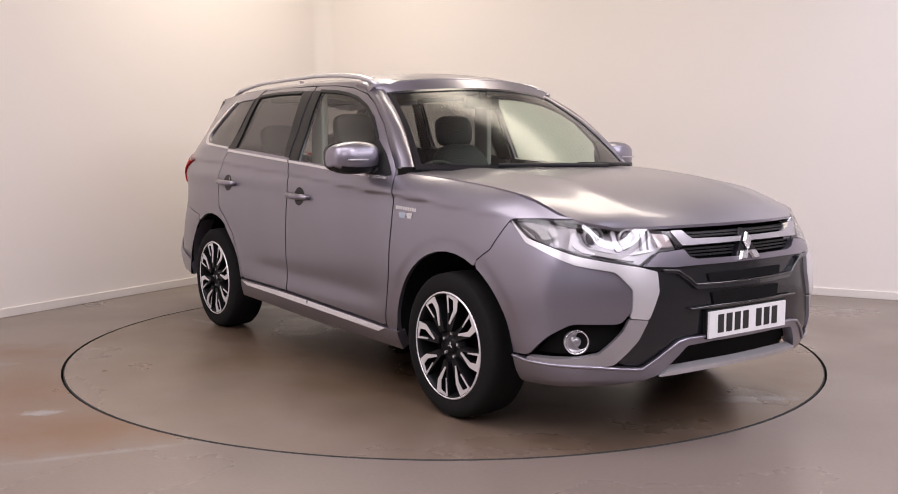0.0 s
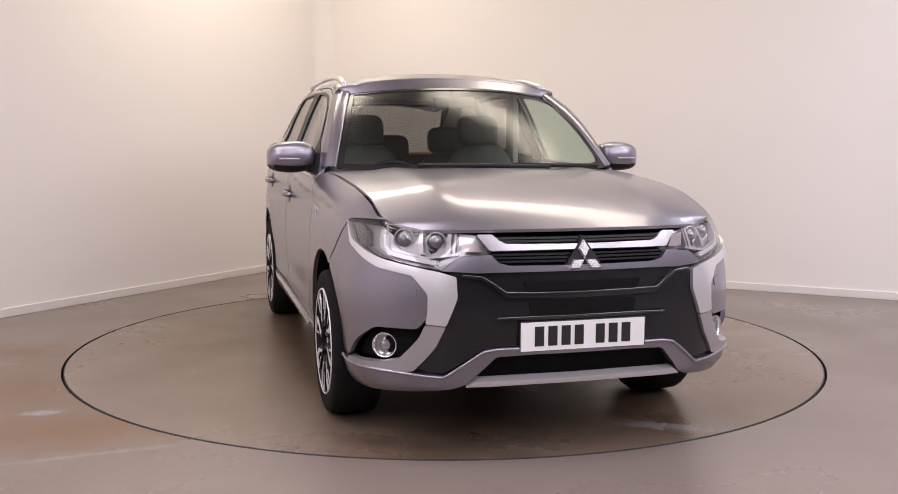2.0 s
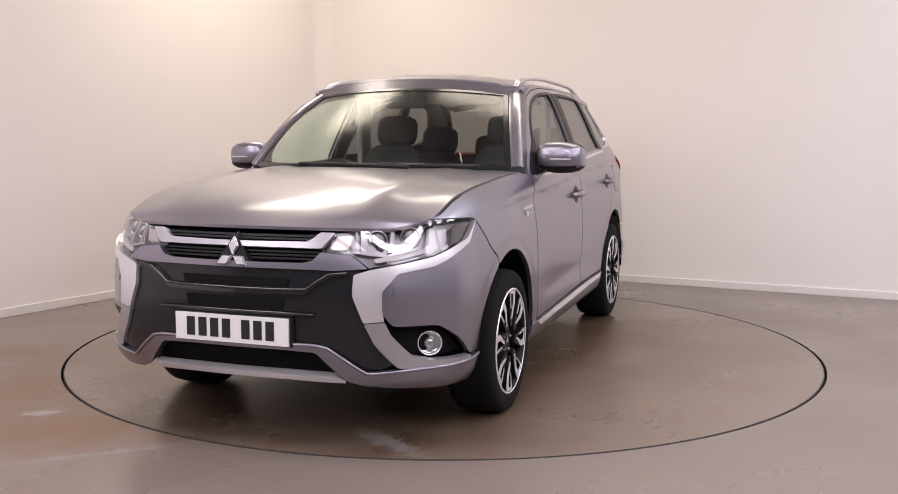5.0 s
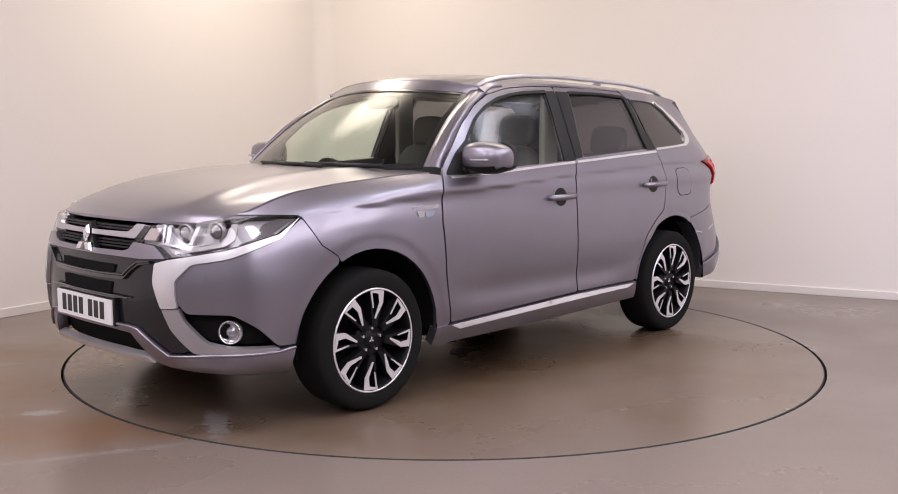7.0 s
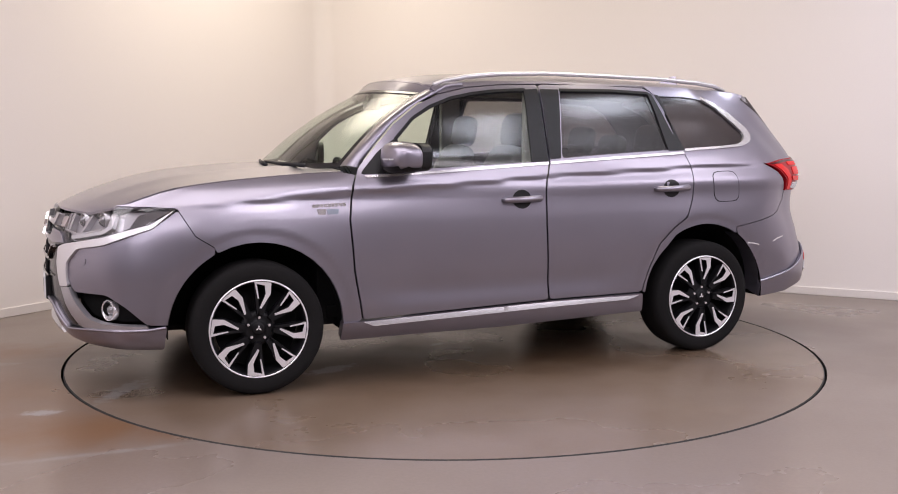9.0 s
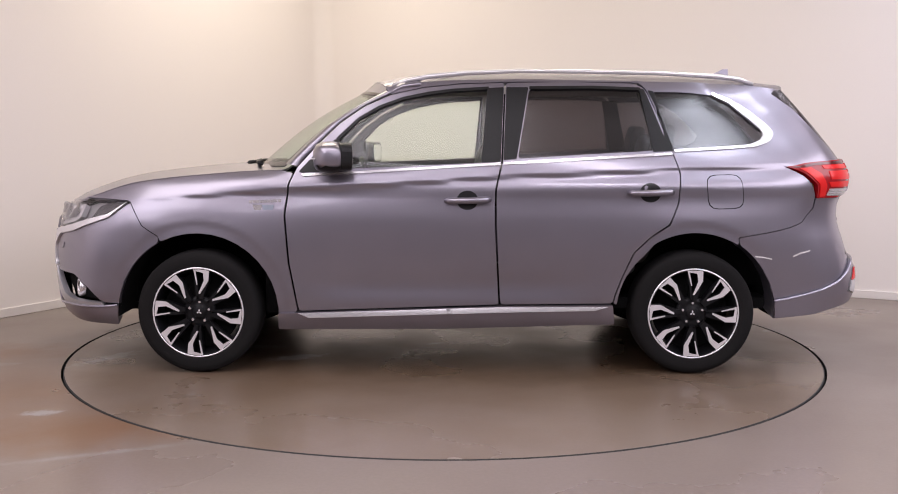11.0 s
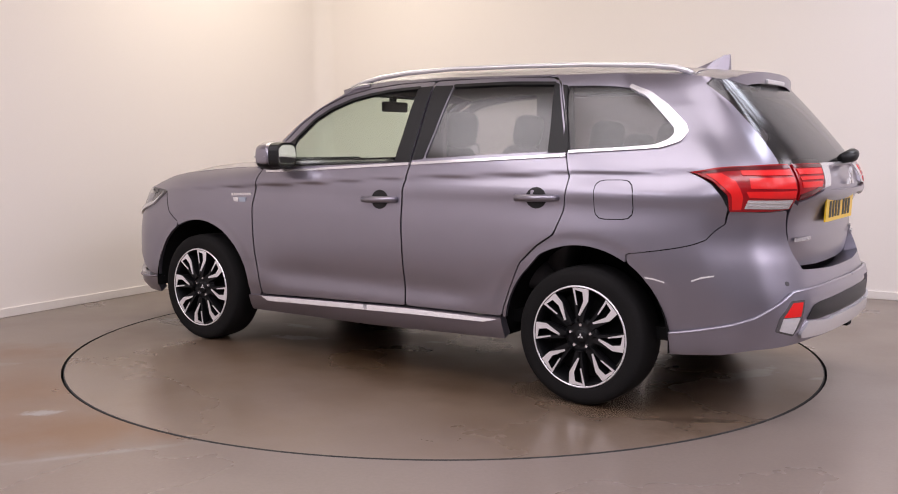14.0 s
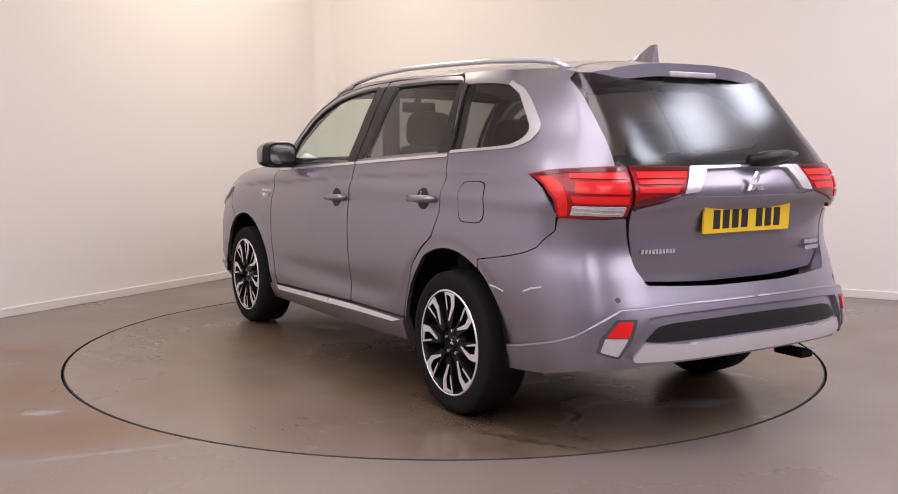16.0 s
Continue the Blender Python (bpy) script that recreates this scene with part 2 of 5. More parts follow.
def lathe(profile, n=64, caps=False):
    """Turn (radius, height) pairs about the y axis."""
    verts, faces = [], []
    k = len(profile)
    for i in range(n):
        a = 2 * math.pi * i / n
        for r, y in profile:
            verts.append((r * math.cos(a), y, r * math.sin(a)))
    for i in range(n):
        j = (i + 1) % n
        for s in range(k - 1):
            faces.append((i * k + s, i * k + s + 1, j * k + s + 1, j * k + s))
    return verts, faces


def prism(poly, y0, y1, taper=1.0):
    """A flat plate from an outline in x, z, between two depths in y (y1 outside)."""
    n = len(poly)
    cx, cz = sum(p[0] for p in poly) / n, sum(p[1] for p in poly) / n
    verts = [(x, y0, z) for x, z in poly] + [(cx + (x - cx) * taper, y1, cz + (z - cz) * taper) for x, z in poly]
    faces = [tuple(range(n)), tuple(reversed(range(n, 2 * n)))] + [(i, n + i, n + (i + 1) % n, (i + 1) % n) for i in range(n)]
    bm = bmesh.new()
    vs = [bm.verts.new(v) for v in verts]
    for f in faces:
        bm.faces.new([vs[i] for i in f])
    bmesh.ops.recalc_face_normals(bm, faces=bm.faces[:])
    return bm


def tube(points, radius, n=8, flat=1.0):
    """A rod through points, with rounded section (flat squeezes it in z)."""
    pts = [Vector(p) for p in points]
    verts, faces = [], []
    for i, p in enumerate(pts):
        d = (pts[min(i + 1, len(pts) - 1)] - pts[max(i - 1, 0)]).normalized()
        side = d.cross(Vector((0, 0, 1)))
        side = side.normalized() if side.length > 1e-4 else Vector((0, 1, 0))
        up = side.cross(d)
        r = radius[i] if isinstance(radius, (list, tuple)) else radius
        for k in range(n):
            a = 2 * math.pi * k / n
            verts.append(p + side * math.cos(a) * r + up * math.sin(a) * r * flat)
    for i in range(len(pts) - 1):
        for k in range(n):
            faces.append((i * n + k, i * n + (k + 1) % n, (i + 1) * n + (k + 1) % n, (i + 1) * n + k))
    faces.append(tuple(reversed(range(n))))
    faces.append(tuple(range((len(pts) - 1) * n, len(pts) * n)))
    return verts, faces


# ------------------------------------------------------------ room
def room_box(name, p0, p1, q0, q1, z0, z1, material, bevel=0.0):
    me = bpy.data.meshes.new(name)
    bm = box_bm(p0, p1, -q1, -q0, z0, z1, bevel)
    bm.to_mesh(me)
    bm.free()
    me.materials.append(material)
    ob = new(name, me)
    ob.matrix_world = ROOM.copy()
    return tagged(ob, kind="structure")


PW, QW = 12.5, 14.0
tagged(room_box("wall_north", -0.2, PW, -0.2, 0, -0.05, CEIL, M_WALL), "warm off-white painted plain studio wall")
WEST = ROOM @ pose(0.26, 0, 0, 0, 0, -3.55)     # this wall stands a little out of square
west = tagged(room_box("wall_west", -0.2, 0, 0.01, QW + 0.2, -0.05, CEIL, M_WALL), "warm off-white painted plain studio wall")
west.matrix_world = WEST.copy()
tagged(room_box("wall_east", PW, PW + 0.2, -0.2, QW, -0.05, CEIL, M_WALLDARK), "grey painted plain wall")
tagged(room_box("wall_south", -1.0, PW + 0.2, QW, QW + 0.2, -0.05, CEIL, M_WALLDARK), "grey painted plain wall")
tagged(room_box("ceiling", -1.2, PW + 0.2, -0.2, QW + 0.2, CEIL, CEIL + 0.2, M_CEIL), "pale painted plain ceiling")
tagged(room_box("baseboard_north", 0.276, PW, 0.0, 0.016, 0.0, 0.065, M_BASE, 0.004), "white painted low skirting board")
skirting = tagged(room_box("baseboard_west", 0.0, 0.016, 0.0, QW, 0.0, 0.065, M_BASE, 0.004), "white painted low skirting board")
skirting.matrix_world = WEST.copy()

R_DISC, R_HOLE = 2.221, 2.233


def make_floor():
    """Floor sheet with a round pit for the turntable."""
    n = 128
    verts, faces, wall = [], [], []
    inv = ROOM.inverted()
    for i in range(n):
        a = 2 * math.pi * i / n
        c = Vector((R_HOLE * math.cos(a), R_HOLE * math.sin(a), 0))
        verts += [c, c - Vector((0, 0, 0.06))]
        # ray from the centre to the room's edge
        d = Vector((math.cos(a), math.sin(a), 0))
        o, dl = inv @ Vector((0, 0, 0)), inv.to_3x3() @ d
        s = min(((PW + 0.1 if dl.x > 0 else -1.1) - o.x) / dl.x if abs(dl.x) > 1e-6 else 1e9,
                ((0.1 if dl.y > 0 else -QW - 0.1) - o.y) / dl.y if abs(dl.y) > 1e-6 else 1e9)
        verts.append(d * s)
    for i in range(n):
        j = (i + 1) % n
        faces += [(i * 3, i * 3 + 2, j * 3 + 2, j * 3)]
        wall += [(i * 3 + 1, i * 3, j * 3, j * 3 + 1)]
    tagged(new("floor", mesh_of("floor", verts, faces, M_FLOOR, smooth=False)), "stained grey-brown polished concrete floor", kind="structure")
    tagged(new("pit_wall", mesh_of("pit_wall", verts, wall, M_GAP, smooth=False)), "dark side of the turntable pit", kind="structure")
    v, f = lathe([(0.001, -0.06), (R_HOLE + 0.02, -0.06)], 96)
    pit = new("pit_floor", mesh_of("pit_floor", [(x, z, y) for x, y, z in v], f, M_GAP, False))
    tagged(pit, "dark bottom of the turntable pit", kind="structure")


make_floor()


def make_turntable():
    """A disc with a dark steel edge, in a narrow gap."""
    v, f = lathe([(0.001, 0.0), (R_DISC - 0.006, 0.0)], 160)
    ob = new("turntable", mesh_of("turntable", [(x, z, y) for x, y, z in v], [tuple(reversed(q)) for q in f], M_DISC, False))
    v, f = lathe([(R_DISC - 0.006, 0.0), (R_DISC, -0.004), (R_DISC, -0.055), (0.3, -0.055)], 160)
    child("rim", mesh_of("rim", [(x, z, y) for x, y, z in v], [tuple(reversed(q)) for q in f], M_GAP, False), ob, "dark edge")
    return tagged(ob, "round grey-brown stained turntable flush with the floor", "turntable")


turntable = make_turntable()


def make_cove(radius=0.16):
    """The soft plastered corner between the two walls."""
    verts, faces = [], []
    for i in range(13):
        a = math.pi / 2 * i / 12
        p, q = radius - radius * math.cos(a), radius - radius * math.sin(a)
        p += 0.26 - 0.062 * q
        verts += [(p + 0.001, -q - 0.001, 0), (p + 0.001, -q - 0.001, CEIL)]
    for i in range(12):
        faces.append((2 * i, 2 * i + 1, 2 * i + 3, 2 * i + 2))
    ob = new("wall_corner", mesh_of("wall_corner", verts, faces, M_WALL))
    ob.matrix_world = ROOM.copy()
    tagged(ob, "rounded off-white plaster corner of the walls", kind="structure")


make_cove()


# ------------------------------------------------------------ the car's skin
# One surface wraps the car at waist height, from the middle of the tail (u = -3.2) along the side (u is about x)
# to the middle of the nose (u = 2.95); v is the height. Car space: x ahead, y to its left, ground at z = 0.
V = np.array([0.20, 0.30, 0.38, 0.52, 0.70, 0.84, 0.95, 1.03, 1.06, 1.15, 1.30, 1.44, 1.54, 1.60])
XR = np.array([-2.20, -2.305, -2.345, -2.356, -2.306, -2.262, -2.272, -2.31, -2.310, -2.270, -2.153, -2.028, -1.932, -1.87])
WR = np.array([0.70, 0.775, 0.795, 0.80, 0.80, 0.79, 0.785, 0.780, 0.775, 0.745, 0.68, 0.625, 0.575, 0.53])
XF = np.array([2.13, 2.238, 2.272, 2.29, 2.285, 2.262, 2.215, 2.135, 2.10, 1.95, 1.75, 1.55, 1.45, 1.40])
WF = np.array([0.70, 0.79, 0.815, 0.82, 0.812, 0.775, 0.71, 0.645, 0.62, 0.55, 0.5, 0.45, 0.4, 0.4])
# half width at stations along the side, level by level
XS = [-1.85, -1.35, -0.70, 0.0, 0.70, 1.05, 1.35, 1.70]
WS = {
    0.20: (0.74, 0.80, 0.80, 0.80, 0.80, 0.80, 0.80, 0.77),
    0.30: (0.815, 0.855, 0.85, 0.85, 0.85, 0.855, 0.86, 0.845),
    0.38: (0.835, 0.873, 0.868, 0.866, 0.868, 0.874, 0.878, 0.862),
    0.52: (0.85, 0.885, 0.872, 0.868, 0.872, 0.884, 0.89, 0.872),
    0.70: (0.852, 0.893, 0.878, 0.875, 0.878, 0.886, 0.894, 0.870),
    0.84: (0.845, 0.884, 0.874, 0.872, 0.874, 0.874, 0.876, 0.852),
    0.95: (0.835, 0.868, 0.864, 0.862, 0.862, 0.856, 0.852, 0.810),
    1.03: (0.832, 0.866, 0.862, 0.860, 0.858, 0.838, 0.805, 0.745),
    1.06: (0.822, 0.856, 0.852, 0.85, 0.846, 0.815, 0.775, 0.71),
    1.15: (0.783, 0.820, 0.825, 0.826, 0.812, 0.70, 0.67, 0.62),
    1.30: (0.712, 0.745, 0.760, 0.762, 0.735, 0.62, 0.58, 0.55),
    1.44: (0.648, 0.682, 0.700, 0.702, 0.665, 0.56, 0.52, 0.5),
    1.54: (0.597, 0.628, 0.648, 0.648, 0.60, 0.50, 0.47, 0.45),
    1.60: (0.55, 0.585, 0.603, 0.603, 0.55, 0.45, 0.43, 0.42),
}
U = np.array([-3.2, -2.95, -2.7, -2.45, -2.2] + XS + [1.98, 2.2, 2.45, 2.7, 2.95])


def control():
    g = np.zeros((len(V), len(U), 2))
    for i, v in enumerate(V):
        xr, xf, ws = XR[i], XF[i], WS[round(float(v), 2)]
        g[i, :5] = [(xr, 0), (xr + 0.012, 0.30), (xr + 0.05, 0.54), (xr + 0.135, 0.54 + (WR[i] - 0.54) * 0.66), (xr + 0.28, WR[i])]
        for k, x in enumerate(XS):
            g[i, 5 + k] = (max(x, xr + 0.43) if k == 0 else x, ws[k])
        e = len(XS) + 5
        x1 = min(1.98, max(xf - 0.22, 1.75))
        g[i, e:] = [(x1, WF[i]), (xf - 0.125 - 0.045 * min(1, max(0, (v - 0.75) / 0.15)), 0.645 * min(1, WF[i] / 0.78)), (xf - 0.043, 0.45 * min(1, WF[i] / 0.6)), (xf - 0.010, 0.225), (xf, 0)]
    return g


GRID = control()


def hermite(t, y, q):
    """Smooth curve through y at knots t (first axis), at the points q."""
    q = np.clip(q, t[0], t[-1])
    i = np.clip(np.searchsorted(t, q) - 1, 0, len(t) - 2)
    d = np.diff(y, axis=0) / np.diff(t).reshape(-1, *([1] * (y.ndim - 1)))
    h = np.diff(t)
    m = np.empty_like(y)
    m[0], m[-1] = d[0], d[-1]
    w = (h[:-1] / (h[:-1] + h[1:])).reshape(-1, *([1] * (y.ndim - 1)))
    m[1:-1] = d[:-1] * (1 - w) + d[1:] * w
    s = ((q - t[i]) / h[i])
    return i, s, h[i], y, m


def curve_at(t, y, q):
    i, s, h, y, m = hermite(t, y, q)
    e = [1] * (y.ndim - 1)
    s, h = s.reshape(-1, *e), h.reshape(-1, *e)
    return (2 * s**3 - 3 * s**2 + 1) * y[i] + (s**3 - 2 * s**2 + s) * h * m[i] + (-2 * s**3 + 3 * s**2) * y[i + 1] + (s**3 - s**2) * h * m[i + 1]


# the plan curves meet the middle line square: mirror two columns past each end
U_EXT = np.concatenate([[-3.7, -3.45], U, [3.2, 3.45]])


def extended(g):
    left = g[:, [2, 1]] * [1, -1]
    right = g[:, [-2, -3]] * [1, -1]
    return np.concatenate([left, g, right], axis=1)


EXT = extended(GRID).transpose(1, 0, 2)          # u first


CREASE_X = np.array([-2.1, -1.75, -1.21, -0.92, -0.25, 0.0, 0.51, 0.87, 1.24, 1.65, 1.9])
CREASE_Z = np.array([1.118, 1.111, 1.096, 1.080, 1.050, 1.034, 1.000, 0.980, 0.955, 0.927, 0.91])


def pressing(x, z):
    """What the side's pressed lines add to its width: a shoulder crease with a hollow under it, and a step round the arches."""
    d = z - np.interp(x, CREASE_X, CREASE_Z)
    fade = np.clip((x + 2.0) / 0.3, 0, 1) * np.clip((1.80 - x) / 0.45, 0, 1)
    hollow = np.where(d < 0, np.exp(-(d / 0.055) ** 2), np.exp(-(d / 0.012) ** 2))
    add = -0.0085 * fade * hollow
    sill = np.clip((x + 0.85) / 0.25, 0, 1) * np.clip((0.78 - x) / 0.2, 0, 1)
    add = add - 0.010 * sill * np.exp(-((z - 0.47) / 0.07) ** 2)
    for cx, edge in ((1.335, 0.505), (-1.335, 0.505)):
        r = np.hypot(x - cx, z - 0.334)
        t = np.clip((edge - r) / 0.045, 0, 1)
        add = add - 0.004 * t * t * (3 - 2 * t) * np.clip((z - 0.25) / 0.2, 0, 1)
    return add


def skin(u, v):
    """Points of the wrapped surface; u past either middle runs on to the car's right."""
    u, v = np.atleast_1d(np.asarray(u, float)).copy(), np.atleast_1d(np.asarray(v, float))
    flip = (u > 2.95) | (u < -3.2)
    u = np.where(u > 2.95, 5.9 - u, np.where(u < -3.2, -6.4 - u, u))
    row = curve_at(U_EXT, EXT, u)                 # n, levels, 2
    out = np.empty((len(u), 3))
    i, s, h, _, _ = hermite(V, V.copy(), v)
    d = (row[:, 1:] - row[:, :-1]) / np.diff(V)[None, :, None]
    hh = np.diff(V)
    m = np.empty_like(row)
    m[:, 0], m[:, -1] = d[:, 0], d[:, -1]
    w = (hh[:-1] / (hh[:-1] + hh[1:]))[None, :, None]
    m[:, 1:-1] = d[:, :-1] * (1 - w) + d[:, 1:] * w
    k = np.arange(len(u))
    s, h = s[:, None], h[:, None]
    xy = (2 * s**3 - 3 * s**2 + 1) * row[k, i] + (s**3 - 2 * s**2 + s) * h * m[k, i] + (-2 * s**3 + 3 * s**2) * row[k, i + 1] + (s**3 - s**2) * h * m[k, i + 1]
    out[:, :2], out[:, 2] = xy, v
    out[:, 1] += pressing(xy[:, 0], v)
    out[:, 1] = np.where(flip, -out[:, 1], out[:, 1])
    return out


def skin_normal(u, v, f=None):
    f = f or skin
    e = 0.004
    du, dv = f(u + e, v) - f(u - e, v), f(u, v + e) - f(u, v - e)
    n = np.cross(dv, du)
    return n / np.maximum(np.linalg.norm(n, axis=1, keepdims=True), 1e-9)


def find_u(axis, val, v, lo, hi):
    tab = np.linspace(lo, hi, 160)
    got = skin(tab, np.full(160, v))[:, axis]
    up = got[-1] > got[0]
    k = int(np.argmax((got < val) != up)) if ((got < val) != up).any() else 159
    lo, hi = tab[max(k - 1, 0)], tab[k]
    d0, d1 = got[max(k - 1, 0)], got[k]
    return float(lo + (hi - lo) * min(1, max(0, (val - d0) / (d1 - d0)))) if abs(d1 - d0) > 1e-9 else float(lo)


def S(x, z):
    """A spot on the side, by x and height."""
    return (find_u(0, x, z, -2.6, 2.1), z)


def F(y, z):
    """A spot on the nose, by y and height (y < 0: to the car's right)."""
    u = find_u(1, abs(y), z, 1.95, 2.95)
    return (u if y >= 0 else 5.9 - u, z)


def T(y, z):
    """A spot on the tail, by y and height."""
    u = find_u(1, abs(y), z, -3.2, -2.2)
    return (u if y >= 0 else -6.4 - u, z)


def round_loop(pts, step, r):
    """Closed outline with rounded corners, cut into short steps."""
    out = []
    n = len(pts)
    for i in range(n):
        p0, p1, p2 = (np.array(pts[(i + k) % n], float) for k in (-1, 0, 1))
        a, b = p0 - p1, p2 - p1
        la, lb = np.linalg.norm(a), np.linalg.norm(b)
        c = min(r, la * 0.45, lb * 0.45)
        if c < 1e-4 or la < 1e-6 or lb < 1e-6:
            out.append(p1)
            continue
        s, e = p1 + a / la * c, p1 + b / lb * c
        for t in (0, 0.33, 0.67, 1):
            out.append((1 - t)**2 * s + 2 * t * (1 - t) * p1 + t * t * e)
    dense = []
    for i, p in enumerate(out):
        q = out[(i + 1) % len(out)]
        k = max(1, int(np.ceil(np.linalg.norm(q - p) / step)))
        dense += [p + (q - p) * j / k for j in range(k)]
    return dense


def inside(pts, loop):
    """Which of pts lie inside the loop."""
    x, y = pts[:, 0], pts[:, 1]
    res = np.zeros(len(pts), bool)
    n = len(loop)
    for i in range(n):
        (x0, y0), (x1, y1) = loop[i], loop[(i + 1) % n]
        if y0 == y1:
            continue
        hit = ((y0 > y) != (y1 > y)) & (x < (x1 - x0) * (y - y0) / (y1 - y0) + x0)
        res ^= hit
    return res


def panel_mesh(name, loop, material, holes=(), surf=skin, off=0.0, depth=0.02, step=0.035, r=0.02, crown=0.0, flip=False):
    """A pressed panel: the part of a surface inside an outline, with turned-in edges. off lifts it along the normal."""
    from mathutils.geometry import delaunay_2d_cdt
    loops = [round_loop(loop, step, r)] + [round_loop(h, step, r) for h in holes]
    outer = np.array(loops[0])
    lo, hi = outer.min(0), outer.max(0)
    gx, gy = np.meshgrid(np.arange(lo[0] + step / 2, hi[0], step), np.arange(lo[1] + step / 2, hi[1], step))
    cand = np.stack([gx.ravel(), gy.ravel()], -1)
    allb = np.concatenate([np.array(l) for l in loops])
    keep = inside(cand, loops[0])
    for l in loops[1:]:
        keep &= ~inside(cand, l)
    cand = cand[keep]
    if len(cand):
        d = np.sqrt(((cand[:, None] - allb[None]) ** 2).sum(-1)).min(1)
        cand = cand[d > step * 0.45]
    edges, base = [], 0
    for l in loops:
        edges += [(base + i, base + (i + 1) % len(l)) for i in range(len(l))]
        base += len(l)
    pts = [Vector((float(a), float(b))) for a, b in np.concatenate([allb, cand])] if len(cand) else [Vector((float(a), float(b))) for a, b in allb]
    vs, _, fs, *_ = delaunay_2d_cdt(pts, edges, [], 0, 1e-6)
    uv = np.array([(v.x, v.y) for v in vs])
    tri = np.array([f for f in fs if len(f) == 3])
    cen = uv[tri].mean(1)
    ok = inside(cen, loops[0])
    for l in loops[1:]:
        ok &= ~inside(cen, l)
    tri = tri[ok]
    pos, nor = surf(uv[:, 0], uv[:, 1]), skin_normal(uv[:, 0], uv[:, 1], surf)
    pos = pos + nor * off
    if crown:
        ed = np.sqrt(((uv[:, None] - allb[None]) ** 2).sum(-1)).min(1)
        pos = pos + nor * (crown * np.clip(ed / 0.02, 0, 1) ** 0.5)[:, None]
    # face winding along the normal
    a, b, c = pos[tri[:, 0]], pos[tri[:, 1]], pos[tri[:, 2]]
    bad = (np.cross(b - a, c - a) * nor[tri[:, 0]]).sum(1) < 0
    tri[bad] = tri[bad][:, ::-1]
    verts, faces, norms = list(pos), [tuple(int(i) for i in t) for t in tri], list(nor)
    # turned-in edges: boundary edges of the sheet
    count = {}
    for t in faces:
        for k in range(3):
            e = (t[k], t[(k + 1) % 3])
            count[e] = count.get(e, 0) + 1
    rim = [e for e in count if (e[1], e[0]) not in count]
    for i, j in rim:
        n0 = len(verts)
        pi, pj = pos[i], pos[j]
        side = np.cross(pj - pi, nor[i])
        side = side / max(np.linalg.norm(side), 1e-9)
        verts += [pi, pj, pj - nor[j] * depth, pi - nor[i] * depth]
        faces.append((n0 + 1, n0, n0 + 3, n0 + 2))
        norms += [side] * 4
    return np.array(verts), faces, np.array(norms), name, material


def place(pm, parent, label="", right=False, crease=False):
    """Make the panel an object; right: its mirror image on the car's right side."""
    v, f, n, name, material = pm
    if right:
        v, n, f = v * [1, -1, 1], n * [1, -1, 1], [tuple(reversed(q)) for q in f]
    me = mesh_of(name, v, f, material, True, None if crease else n)
    return child(name, me, parent, label)


def both(pm, parent, label=""):
    return place(pm, parent, label), place(pm, parent, label, True)


def mirrored(loop, mid):
    """A half outline (ending at the middle line) run on over the other half."""
    return loop + [(2 * mid - u, v) for u, v in reversed(loop)]


def arc(cx, cz, r, a0, a1, n=12):
    return [S(cx + r * math.cos(radians(a0 + (a1 - a0) * i / n)), cz + r * math.sin(radians(a0 + (a1 - a0) * i / n))) for i in range(n + 1)]


car = tagged(new("car"), "metallic grey five-door SUV with black-and-silver alloy wheels", "car")
car.empty_display_size = 0.3
HUB_Z, AXF, AXR = 0.332, 1.335, -1.335

# roof edge heights along x, and hood edge
RE_X = np.array([-2.0, -1.85, -1.65, -1.0, -0.4, 0.0, 0.2, 0.34])
RE_Z = np.array([1.53, 1.553, 1.573, 1.588, 1.594, 1.585, 1.568, 1.546])


def roof_edge(x):
    return float(np.interp(x, RE_X, RE_Z))


# ---- side panels
FA = lambda a0, a1, r=0.432: arc(AXF, HUB_Z, r, a0, a1)
RA = lambda a0, a1, r=0.44: arc(AXR, HUB_Z + 0.005, r, a0, a1)
WIN_F = [S(0.60, 1.105), S(0.585, 1.26), S(0.47, 1.372), S(0.36, 1.436), S(0.23, 1.484), S(0.10, 1.511), S(-0.03, 1.528), S(-0.235, 1.541), S(-0.195, 1.142), S(0.2, 1.123)]
WIN_R = [S(-0.455, 1.543), S(-0.8, 1.547), S(-1.065, 1.538), S(-1.10, 1.36), S(-1.118, 1.207), S(-0.8, 1.19), S(-0.385, 1.163)]
WIN_Q = [S(-1.135, 1.528), S(-1.30, 1.525), S(-1.465, 1.508), S(-1.557, 1.458), S(-1.650, 1.375), S(-1.724, 1.306), S(-1.711, 1.264), S(-1.648, 1.235), S(-1.50, 1.224), S(-1.172, 1.212)]
door_f = [S(0.792, 0.342), S(0.838, 0.60), S(0.858, 0.86), S(0.835, 1.03), S(0.80, 1.115), S(0.70, 1.225), S(0.58, 1.345), S(0.44, 1.445), S(0.30, 1.508), S(0.12, 1.548), S(-0.08, 1.568), S(-0.318, 1.576),
          S(-0.295, 1.14), S(-0.262, 1.0), S(-0.262, 0.80), S(-0.285, 0.380)]
